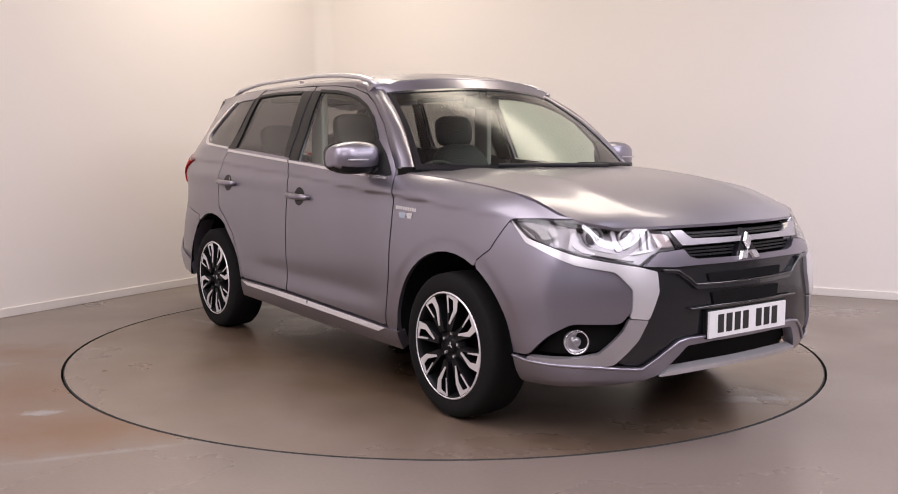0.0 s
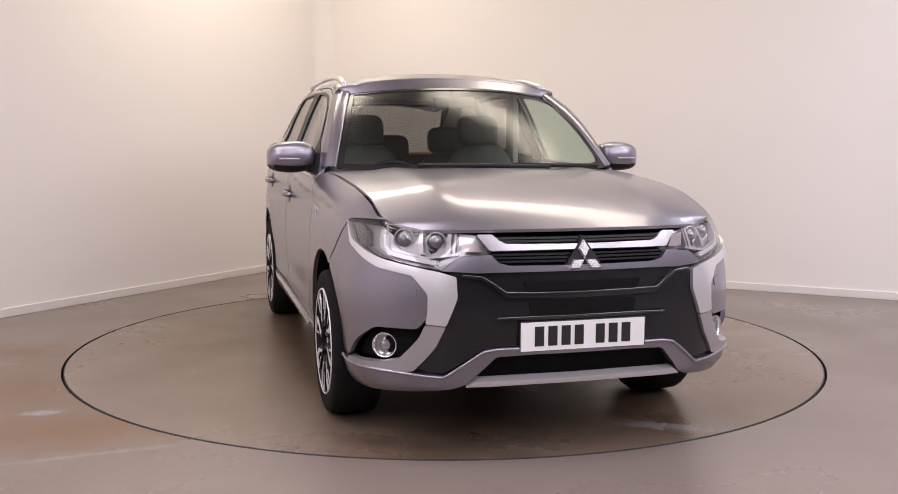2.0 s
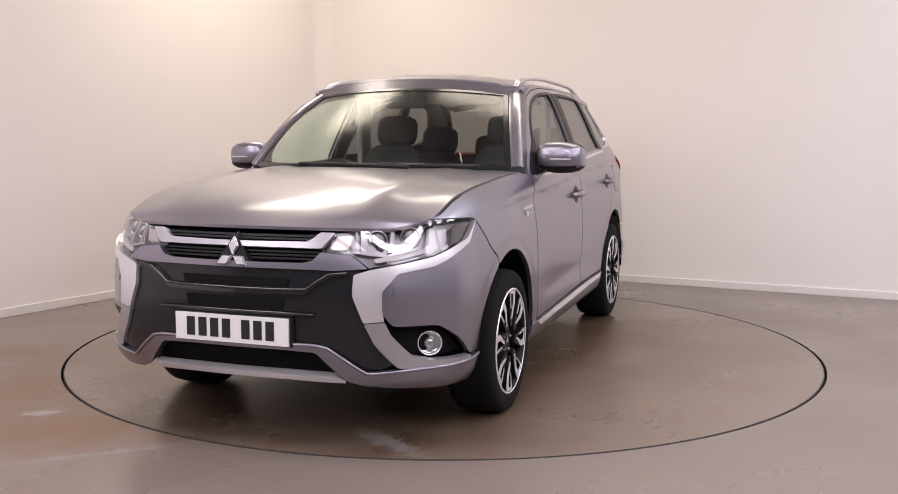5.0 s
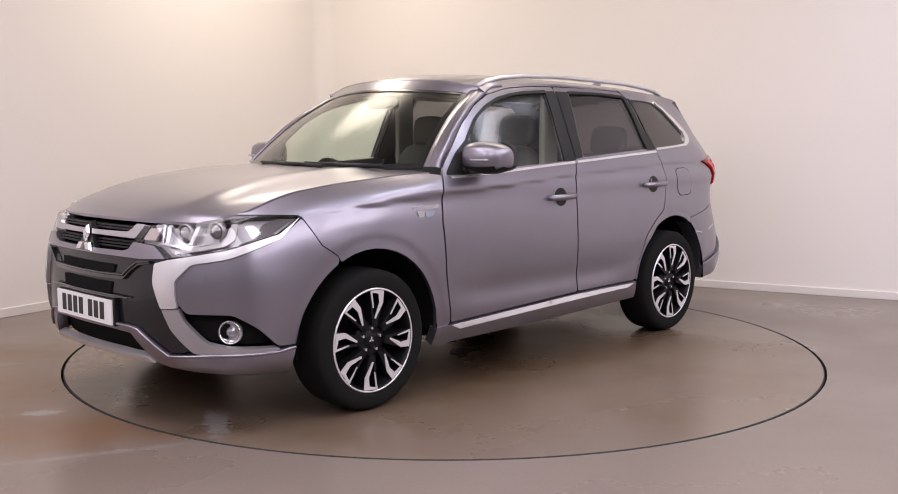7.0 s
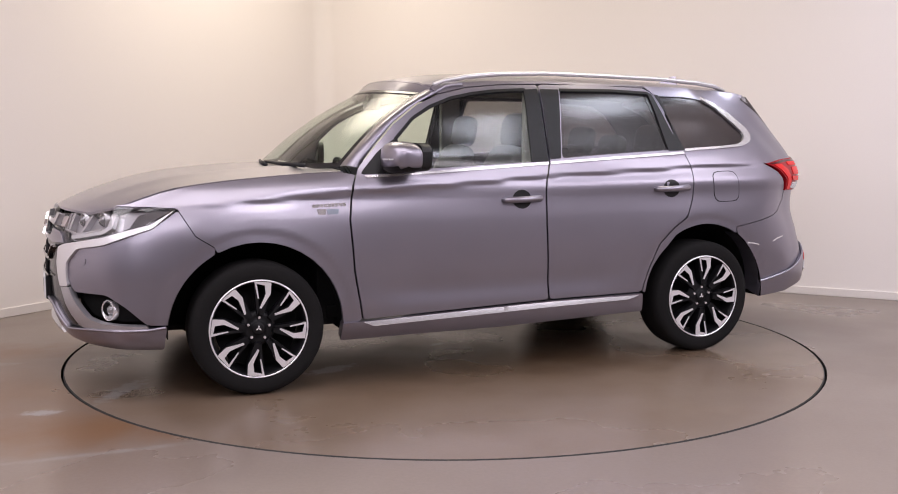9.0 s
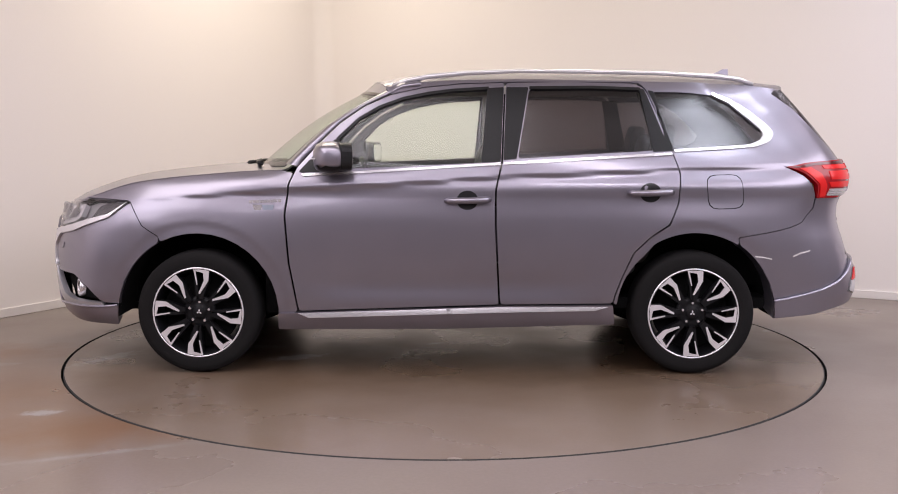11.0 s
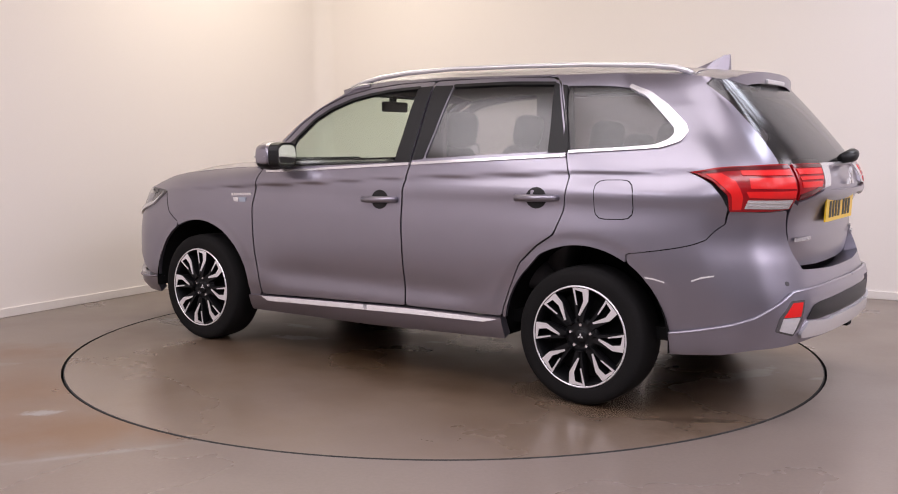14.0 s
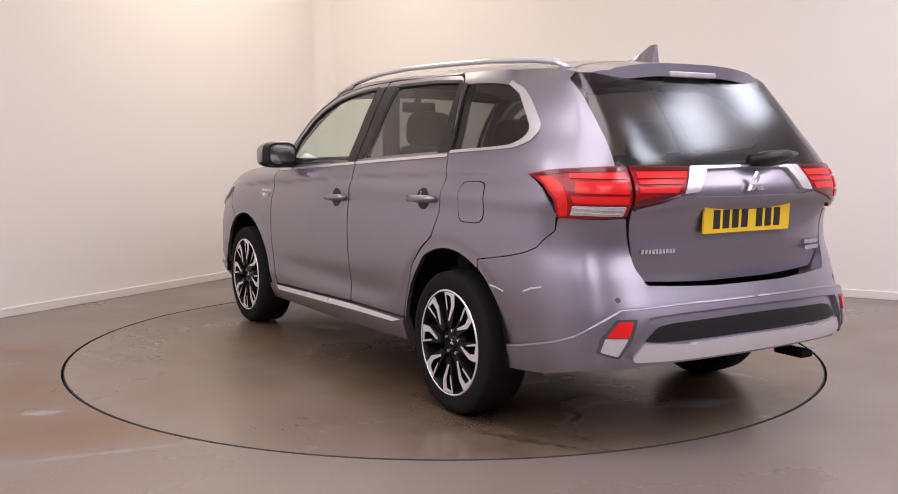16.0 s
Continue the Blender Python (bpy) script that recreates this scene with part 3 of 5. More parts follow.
door_r = [S(-0.295, 0.380), S(-0.272, 0.80), S(-0.272, 1.0), S(-0.305, 1.14), S(-0.328, 1.576), S(-0.7, 1.582), S(-1.035, 1.574), S(-1.09, 1.545), S(-1.16, 1.36), S(-1.215, 1.19), S(-1.25, 1.09),
          S(-1.238, 0.93), S(-1.192, 0.818), S(-1.10, 0.757), S(-1.004, 0.665), S(-0.945, 0.53), S(-0.908, 0.43), S(-0.90, 0.388)]
fender = [S(0.802, 0.345), S(0.848, 0.60), S(0.868, 0.86), S(0.845, 1.03), S(0.82, 1.085), S(0.90, 1.098), S(1.1, 1.087), S(1.3, 1.071), S(1.5, 1.052), S(1.66, 1.031), S(1.774, 1.004), S(1.848, 0.979), S(1.915, 0.955), F(0.715, 0.947), S(1.84, 0.942), S(1.71, 0.935),
          S(1.672, 0.87), S(1.63, 0.80), S(1.545, 0.748)] + FA(63.5, 176) + [S(0.905, 0.30), S(0.85, 0.31)]
quarter = [S(-1.244, 0.93), S(-1.256, 1.09), S(-1.221, 1.19), S(-1.166, 1.36), S(-1.096, 1.545), S(-1.05, 1.586), S(-1.4, 1.582), S(-1.65, 1.571), S(-1.83, 1.55), T(0.572, 1.522),
           T(0.588, 1.44), T(0.598, 1.375), T(0.611, 1.265), T(0.630, 1.160), S(-2.03, 1.148), S(-1.82, 1.123), S(-1.93, 1.07), S(-2.0, 0.965), S(-1.99, 0.90), S(-1.92, 0.83), S(-1.565, 0.748)] + RA(122, 60, 0.435) + RA(48, 6, 0.415) + [S(-0.906, 0.388), S(-0.915, 0.43), S(-0.951, 0.53), S(-1.010, 0.66), S(-1.106, 0.751), S(-1.197, 0.811)]
p_door_f = panel_mesh("front_door", door_f, M_PAINT, holes=[WIN_F], r=0.012, step=0.018)
p_door_r = panel_mesh("rear_door", door_r, M_PAINT, holes=[WIN_R], r=0.02, step=0.018)
DOORS_F, DOORS_R = both(p_door_f, car), both(p_door_r, car)
FENDERS = both(panel_mesh("front_wing", fender, M_PAINT, r=0.01, step=0.018), car)
QUARTERS = both(panel_mesh("rear_wing", quarter, M_PAINT, holes=[WIN_Q], r=0.01, step=0.018), car)
for (l, r_), loop, m, lab in ((DOORS_F, WIN_F, M_GLASS, "clear side window"), (DOORS_R, WIN_R, M_DARKGLASS, "dark tinted privacy window"), (QUARTERS, WIN_Q, M_DARKGLASS, "dark tinted quarter window")):
    pm = panel_mesh("window", loop, m, off=-0.006, depth=0.004, r=0.012)
    place(pm, l, lab), place(pm, r_, lab, True)


def rim_strip(name, loop, idx, w0, w1, material, off=0.004):
    """A trim strip that follows listed corners of an outline, from w0 to w1 beside it."""
    pts = [np.array(loop[i]) for i in idx]
    cen = np.mean([np.array(p) for p in loop], axis=0)
    a, b = [], []
    for k, p in enumerate(pts):
        d = pts[min(k + 1, len(pts) - 1)] - pts[max(k - 1, 0)]
        n = np.array([-d[1], d[0]]) / max(np.linalg.norm(d), 1e-9)
        if np.dot(cen - p, n) > 0:
            n = -n
        a.append(tuple(p + n * w0))
        b.append(tuple(p + n * w1))
    return panel_mesh(name, a + b[::-1], material, off=off, depth=0.008, r=0.006, step=0.03)


# black window surrounds and pillars, bright waist strip
for (l, r_), pm in (
        (DOORS_F, rim_strip("window_seal", WIN_F, [1, 2, 3, 4, 5, 6, 7], -0.004, 0.012, M_PLASTIC)),
        (DOORS_F, panel_mesh("pillar_trim", [S(-0.225, 1.545), S(-0.315, 1.55), S(-0.293, 1.145), S(-0.19, 1.142)], M_PLASTIC, off=0.003, depth=0.01, r=0.005)),
        (DOORS_F, panel_mesh("mirror_triangle", [S(0.795, 1.086), S(0.69, 1.20), S(0.60, 1.262), S(0.572, 1.27), S(0.585, 1.092)], M_PLASTIC, off=0.003, depth=0.01, r=0.02)),
        (DOORS_F, panel_mesh("waist_strip", [S(0.775, 1.078), S(0.4, 1.10), S(-0.292, 1.142), S(-0.292, 1.128), S(0.4, 1.087), S(0.765, 1.066)], M_CHROME, off=0.008, depth=0.014, r=0.003)),
        (DOORS_R, panel_mesh("pillar_trim", [S(-0.33, 1.55), S(-0.45, 1.55), S(-0.378, 1.162), S(-0.307, 1.155)], M_PLASTIC, off=0.003, depth=0.01, r=0.005)),
        (DOORS_R, panel_mesh("pillar_trim", [S(-1.058, 1.545), S(-1.085, 1.54), S(-1.15, 1.36), S(-1.205, 1.205), S(-1.112, 1.2), S(-1.09, 1.36)], M_PLASTIC, off=0.003, depth=0.01, r=0.005)),
        (DOORS_R, rim_strip("window_seal", WIN_R, [0, 1, 2], -0.004, 0.012, M_PLASTIC)),
        (DOORS_R, panel_mesh("waist_strip", [S(-0.308, 1.143), S(-0.8, 1.172), S(-1.212, 1.196), S(-1.215, 1.182), S(-0.8, 1.158), S(-0.308, 1.129)], M_CHROME, off=0.008, depth=0.014, r=0.003)),
        (QUARTERS, panel_mesh("pillar_trim", [S(-1.105, 1.535), S(-1.135, 1.53), S(-1.175, 1.36), S(-1.178, 1.21), S(-1.225, 1.205), S(-1.178, 1.36)], M_PLASTIC, off=0.003, depth=0.01, r=0.004)),
        (QUARTERS, panel_mesh("waist_strip", [S(-1.225, 1.198), S(-1.50, 1.214), S(-1.67, 1.226), S(-1.755, 1.255), S(-1.782, 1.30), S(-1.765, 1.335), S(-1.66, 1.425), S(-1.56, 1.49), S(-1.465, 1.525),
                   S(-1.455, 1.512), S(-1.548, 1.466), S(-1.646, 1.380), S(-1.715, 1.316), S(-1.720, 1.289), S(-1.702, 1.264), S(-1.642, 1.239), S(-1.50, 1.227), S(-1.225, 1.212)], M_CHROME, off=0.008, depth=0.014, r=0.004, step=0.025)),
):
    place(pm, l), place(pm, r_, "", True)

both(panel_mesh("pillar_backing", [S(-1.05, 1.54), S(-1.15, 1.54), S(-1.25, 1.205), S(-1.13, 1.205)], M_MATTE, off=-0.024, depth=0.01, r=0.01), car)
both(panel_mesh("pillar_backing", [S(-0.24, 1.555), S(-0.42, 1.555), S(-0.37, 1.15), S(-0.22, 1.14)], M_MATTE, off=-0.024, depth=0.01, r=0.01), car)


# thin dark seams where two panels meet
def seam(pts, w=0.003):
    a = [(u, v + w / 2) for u, v in pts]
    b = [(u + w, v - w / 2) for u, v in pts]
    return panel_mesh("panel_seam", a + b[::-1], M_MATTE, off=0.0012, depth=0.003, r=0.0, step=0.02)


both(seam([S(1.703, 0.93), S(1.668, 0.87), S(1.626, 0.80), S(1.541, 0.745)]), car)
# sill
both(panel_mesh("side_skirt", [S(0.905, 0.330), S(0.80, 0.334), S(0.0, 0.361), S(-0.29, 0.371), S(-0.90, 0.380), S(-0.915, 0.275), S(0.0, 0.245), S(0.91, 0.24)], M_PAINT, off=0.012, depth=0.05, r=0.008), car)


def strip_skin(u, v):
    """The skirt's bright strip leans out towards its lower edge."""
    p = skin(u, v)
    top = np.interp(p[:, 0], [-0.88, -0.30, 0.0, 0.80], [0.366, 0.362, 0.353, 0.327])
    p[:, 1] += 0.012 * np.clip((top - p[:, 2]) / 0.03, -0.3, 1.2)
    return p


both(panel_mesh("skirt_strip", [S(0.80, 0.327), S(0.0, 0.353), S(-0.30, 0.362), S(-0.88, 0.366), S(-0.80, 0.346), S(-0.30, 0.335), S(0.0, 0.326), S(0.74, 0.303)], M_CHROME, surf=strip_skin, off=0.014, depth=0.03, r=0.006), car)
# fuel flap on the car's left
place(panel_mesh("fuel_flap", [S(-1.39, 1.075), S(-1.575, 1.08), S(-1.59, 0.905), S(-1.405, 0.90)], M_PAINT, off=0.002, depth=0.006, r=0.05), QUARTERS[0])
place(panel_mesh("fuel_flap_gap", [S(-1.386, 1.079), S(-1.579, 1.084), S(-1.594, 0.901), S(-1.401, 0.896)], M_MATTE, off=0.0008, depth=0.002, r=0.05), QUARTERS[0])

# ---- nose
LAMP = [S(1.70, 0.932), F(0.735, 0.940), F(0.66, 0.924), F(0.52, 0.906), F(0.415, 0.896), F(0.365, 0.829), F(0.485, 0.817), F(0.556, 0.764), F(0.65, 0.780), F(0.75, 0.803), S(1.83, 0.862)]
bumper_side = [S(1.70, 0.925), S(1.664, 0.87), S(1.622, 0.80), S(1.541, 0.743)] + FA(61.5, 6) + [S(1.765, 0.378), S(1.86, 0.385), S(1.95, 0.47), F(0.78, 0.53), F(0.64, 0.535), F(0.597, 0.60), F(0.60, 0.675), F(0.65, 0.742), F(0.76, 0.762), S(1.82, 0.84)]
SIDE_B = both(panel_mesh("front_bumper_corner", bumper_side, M_PAINT, r=0.02), car)
both(panel_mesh("bright_blade", [S(1.712, 0.925), S(1.825, 0.857), F(0.75, 0.798), F(0.66, 0.776), F(0.56, 0.757), F(0.50, 0.740), F(0.498, 0.66), F(0.540, 0.553), F(0.612, 0.560),
                        F(0.605, 0.60), F(0.603, 0.672), F(0.652, 0.740), F(0.76, 0.763), S(1.82, 0.840)], M_SILVER, off=0.012, depth=0.03, r=0.010), car, "satin silver blade trim")
# same silver trim; the darker colour stands for shade and floor reflection
both(panel_mesh("lower_blade", [F(0.541, 0.549), F(0.575, 0.470), F(0.648, 0.368), F(0.73, 0.350), S(1.90, 0.362), S(1.85, 0.368), S(1.86, 0.381), F(0.76, 0.392), F(0.70, 0.412), F(0.632, 0.505), F(0.613, 0.556)], M_BAR, off=0.009, depth=0.03, r=0.008), car, "satin silver lower blade, coloured darker as its shaded facet")
POCKET = [S(1.86, 0.385), S(1.95, 0.47), F(0.78, 0.53), F(0.66, 0.535), F(0.625, 0.50), F(0.69, 0.41), F(0.77, 0.392)]
pockets = both(panel_mesh("fog_lamp_pocket", POCKET, M_MATTE, off=-0.05, depth=0.01, r=0.01), car)
lower = [S(1.77, 0.374), S(1.86, 0.366), F(0.72, 0.362), F(0.62, 0.356), F(0.535, 0.350), F(0.395, 0.457), F(0.35, 0.464), F(0.2, 0.466), (2.95, 0.466)]
lower2 = [(2.95, 0.438), F(0.2, 0.438), F(0.352, 0.432), F(0.457, 0.318), F(0.51, 0.298), F(0.64, 0.281), S(1.96, 0.270), S(1.78, 0.262)]
place(panel_mesh("front_lip", lower[:-1] + [(5.9 - u, v) for u, v in reversed(lower[:-1])] + [(5.9 - u, v) for u, v in reversed(lower2[1:])] + lower2[1:], M_PAINT, off=0.01, depth=0.05, r=0.015), car)
mid = [F(0.53, 0.76), F(0.505, 0.735), F(0.512, 0.665), F(0.60, 0.49), F(0.685, 0.392), F(0.60, 0.362), F(0.535, 0.356), F(0.395, 0.462), F(0.2, 0.47)]
center_panel = place(panel_mesh("front_bumper_center", mid + [(5.9 - u, v) for u, v in reversed(mid)], M_GLOSSBLACK, off=-0.004, depth=0.03, r=0.01), car, "gloss black bumper centre")
place(panel_mesh("lower_intake", [F(0.36, 0.45), F(0.47, 0.29)] + [(5.9 - u, v) for u, v in (F(0.47, 0.29), F(0.36, 0.45))], M_MATTE, off=-0.05, depth=0.01, r=0.01), car)
place(panel_mesh("skid_strip", [F(0.425, 0.335), F(0.2, 0.340), F(-0.2, 0.340), F(-0.425, 0.335), F(-0.458, 0.314), F(-0.2, 0.320), F(0.2, 0.320), F(0.458, 0.314)], M_SILVER, off=0.018, depth=0.04, r=0.008), car, "silver skid strip")
# flat black patches; the dark inside the slot openings is put into colour
for z0, z1, y in ((0.684, 0.720, 0.245), (0.588, 0.641, 0.225)):
    lp = [F(y, z1), F(0.1, z1), F(-0.1, z1), F(-y, z1), F(-y + 0.012, z0), F(-0.1, z0), F(0.1, z0), F(y - 0.012, z0)]
    place(panel_mesh("air_slot", lp, M_MATTE, off=0.004, depth=0.02, r=0.008), center_panel)
# a valley round the upper slot, with a glossy ledge below it; a thinner ledge under the lower slot
ledge = [F(0.475, 0.748), F(0.406, 0.742), F(0.362, 0.715), F(0.318, 0.682), F(0.1, 0.678)]
ledge_low = [F(0.1, 0.655), F(0.312, 0.660), F(0.36, 0.698), F(0.41, 0.729), F(0.475, 0.738)]
place(panel_mesh("mouth_ledge", ledge + [(5.9 - u, v) for u, v in reversed(ledge)] + [(5.9 - u, v) for u, v in reversed(ledge_low)] + ledge_low, M_PIANO, off=0.010, depth=0.02, r=0.006, step=0.02), center_panel)
place(panel_mesh("slot_lip", [F(0.35, 0.583), F(0.22, 0.587), F(-0.22, 0.587), F(-0.35, 0.583), F(-0.25, 0.574), F(0.25, 0.574)], M_PIANO, off=0.010, depth=0.02, r=0.004), center_panel)
# grille: dark back, two bright bars
grille = place(panel_mesh("grille", [F(0.40, 0.902), F(0.2, 0.9), F(-0.2, 0.9), F(-0.40, 0.902), F(-0.34, 0.77), F(0.34, 0.77)], M_MATTE, off=-0.035, depth=0.01, r=0.01), car, "dark slatted grille")
for z in (0.888, 0.876, 0.826, 0.812, 0.798):
    place(panel_mesh("grille_slat", [F(0.36, z + 0.004), F(0.1, z + 0.004), F(-0.1, z + 0.004), F(-0.36, z + 0.004), F(-0.36, z - 0.004), F(-0.1, z - 0.004), F(0.1, z - 0.004), F(0.36, z - 0.004)], M_PLASTIC, off=-0.015, depth=0.02, r=0.002), grille)
b1 = [F(0.418, 0.898), F(0.36, 0.899), F(0.335, 0.876), F(0.31, 0.863), F(0.1, 0.860)]
b1b = [F(0.1, 0.839), F(0.28, 0.838), F(0.372, 0.838)]
place(panel_mesh("grille_bar", b1 + [(5.9 - u, v) for u, v in reversed(b1)] + [(5.9 - u, v) for u, v in reversed(b1b)] + b1b, M_BAR, off=0.008, depth=0.03, r=0.008), grille, "satin silver grille bar")
b2 = [F(0.548, 0.762), F(0.515, 0.79), F(0.483, 0.814), F(0.37, 0.824), F(0.342, 0.792), F(0.30, 0.782), F(0.1, 0.780)]
b2b = [F(0.1, 0.757), F(0.36, 0.757), F(0.42, 0.755)]
place(panel_mesh("grille_bar", b2 + [(5.9 - u, v) for u, v in reversed(b2)] + [(5.9 - u, v) for u, v in reversed(b2b)] + b2b, M_PAINT, off=0.010, depth=0.03, r=0.008), grille, "grey painted lower grille bar")


def emblem(parent, x, z, s, m, facing):
    """Three plain lozenges meeting at a point."""
    shapes = [[(0, 1.0), (0.29, 0.5), (0, 0.0), (-0.29, 0.5)], [(0, 0), (-0.29, -0.48), (-0.87, -0.48), (-0.58, 0.0)], [(0, 0), (0.58, 0.0), (0.87, -0.48), (0.29, -0.48)]]
    for sh in shapes:
        bm = prism([(a * s, b * s) for a, b in sh], 0, 0.012, 0.8)
        part("emblem_piece", bm, m, parent, "", Matrix.Translation((x, 0, z)) @ facing)


FRONT = Matrix(((0, 1, 0, 0), (1, 0, 0, 0), (0, 0, 1, 0), (0, 0, 0, 1)))     # plate depth (y) points ahead
REAR = Matrix(((0, -1, 0, 0), (-1, 0, 0, 0), (0, 0, 1, 0), (0, 0, 0, 1)))
part("emblem_base", prism([(0, 0.082), (0.092, -0.060), (-0.092, -0.060)], 0, 0.025, 0.92), M_GLOSSBLACK, grille, "", pose(2.250, 0, 0.815, 0, -12) @ FRONT)
emblem(grille, 2.283, 0.802, 0.080, M_CHROME, pose(0, 0, 0, 0, -12) @ FRONT)


def plate(parent, name, m, at, ground):
    pl = part(name, prism([(-0.26, -0.0555), (0.26, -0.0555), (0.26, 0.0555), (-0.26, 0.0555)], 0, 0.008, 0.995), ground, parent, "plate with dark bars", at)
    x = -0.205
    for w in (0.05, 0.05, 0.05, 0.05, None, 0.05, 0.05, 0.05):
        if w is None:
            x += 0.034
            continue
        part("bar", prism([(x, -0.037), (x + w - 0.012, -0.037), (x + w - 0.012, 0.04), (x, 0.04)], 0.008, 0.0095), M_INK, pl)
        x += w + 0.005
    return pl


part("plate_holder", box_bm(2.27, 2.297, -0.265, 0.265, 0.448, 0.57, 0.006), M_PLASTIC, center_panel)
plate(center_panel, "front_plate", M_WHITE, Matrix.Translation((2.298, -0.005, 0.509)) @ FRONT, M_WHITE)

# headlamps: reflector bowl, projectors, clear cover
for side in (1, -1):
    bowl = place(panel_mesh("headlamp", LAMP, M_REFLECTOR, off=-0.045, depth=0.01, r=0.01), car, "clear headlamp", side < 0)
    place(panel_mesh("headlamp_cover", LAMP, M_LENS, off=0.002, depth=0.05, r=0.012), bowl, "", side < 0)
    place(panel_mesh("headlamp_bezel", [F(0.565, 0.772), F(0.66, 0.790), F(0.745, 0.812), S(1.84, 0.872), S(1.83, 0.862), F(0.75, 0.803), F(0.65, 0.780), F(0.556, 0.764)], M_SMOKE, off=-0.02, depth=0.03, r=0.004), bowl, "", side < 0)
    place(panel_mesh("indicator_lamp", [F(0.40, 0.838), F(0.425, 0.886), F(0.485, 0.892), F(0.47, 0.838)], M_AMBER, off=-0.014, depth=0.02, r=0.006), bowl, "pale amber indicator", side < 0)
    place(panel_mesh("corner_marker", [S(1.735, 0.922), S(1.81, 0.926), S(1.88, 0.905), S(1.93, 0.838), S(1.87, 0.852)], M_SMOKE, off=-0.010, depth=0.03, r=0.006), bowl, "smoked corner of the lamp", side < 0)
    place(panel_mesh("daylight_strip", [F(0.575, 0.785), F(0.66, 0.800), F(0.735, 0.818), F(0.757, 0.845), F(0.745, 0.912), F(0.728, 0.912), F(0.738, 0.850), F(0.722, 0.834), F(0.66, 0.818), F(0.565, 0.802)], M_DAYLIGHT, off=-0.010, depth=0.03, r=0.005), bowl, "", side < 0)
    for y0, y1 in ((0.612, 0.600), (0.520, 0.507), (0.497, 0.490)):
        place(panel_mesh("chrome_blade", [F(y0, 0.906), F(y1, 0.905), F(y1 + 0.012, 0.826), F(y0 + 0.014, 0.826)], M_BAR, off=-0.014, depth=0.03, r=0.003), bowl, "", side < 0)
    place(panel_mesh("lamp_shelf", [F(0.49, 0.834), F(0.60, 0.816), F(0.715, 0.842), F(0.715, 0.834), F(0.60, 0.808), F(0.49, 0.824)], M_BAR, off=-0.012, depth=0.03, r=0.003), bowl, "", side < 0)
    for y, z, rad in ((0.668, 0.872, 0.033), (0.560, 0.866, 0.030)):
        c = skin(*F(y, z))[0]
        v, f = lathe([(rad * 1.30, -0.03), (rad * 1.28, 0.006), (rad * 1.16, 0.008), (rad * 1.08, -0.004)], 28)
        m = Matrix.Translation((c[0] - 0.040, side * c[1] * 0.985, c[2])) @ Vector((0.93, side * 0.33, 0.0)).to_track_quat("Y", "Z").to_matrix().to_4x4()
        child("projector", mesh_of("projector", v, [tuple(reversed(q)) for q in f], M_BAR), bowl, "", m)
        v, f = lathe([(rad * 1.08, -0.006), (rad * 0.9, 0.006), (rad * 0.55, 0.018), (0.001, 0.023)], 28)
        child("projector_lens", mesh_of("projector_lens", v, [tuple(reversed(q)) for q in f], M_PROJECTOR), bowl, "", m)
    # fog lamp
    v, f = lathe([(0.050, -0.02), (0.051, 0.010), (0.048, 0.012), (0.044, 0.004), (0.042, 0.0)], 36)
    m = Matrix.Translation((2.020, side * 0.736, 0.450)) @ Vector((0.86, side * 0.50, 0.02)).to_track_quat("Y", "Z").to_matrix().to_4x4()
    fog = child("fog_lamp", mesh_of("fog_lamp", v, [tuple(reversed(q)) for q in f], M_CHROME), car, "round fog lamp with chrome ring", m)
    v, f = lathe([(0.044, 0.002), (0.036, -0.004), (0.022, -0.006), (0.019, 0.004), (0.010, 0.009), (0.001, 0.010)], 28)
    child("lens", mesh_of("lens", v, [tuple(reversed(q)) for q in f], M_FOG), fog)
    # headlamp washer flap
    place(panel_mesh("washer_flap", [F(0.70, 0.70), F(0.64, 0.69), F(0.645, 0.655), F(0.70, 0.665)], M_PAINT, off=0.003, depth=0.006, r=0.012), SIDE_B[0 if side > 0 else 1], "", side < 0)


# ---- bonnet, windscreen, roof
HX = np.array([0.86, 1.1, 1.3, 1.5, 1.66, 1.8, 1.9, 2.0, 2.12, 2.22])
HE_Z = np.array([1.102, 1.09, 1.074, 1.055, 1.034, 1.008, 0.983, 0.957, 0.930, 0.908])     # edge height
HC_Z = np.array([1.118, 1.124, 1.118, 1.102, 1.083, 1.058, 1.035, 1.007, 0.962, 0.915])   # middle height


HOOD_S = np.linspace(0.86, 2.22, 40)
HOOD_Y = [skin(find_u(0, float(x if x < 1.7 else 1.7 + (x - 1.7) * 0.74), float(z), 0.7, 2.6), float(z))[0, 1] for x, z in zip(HOOD_S, curve_at(HX, HE_Z, HOOD_S))]


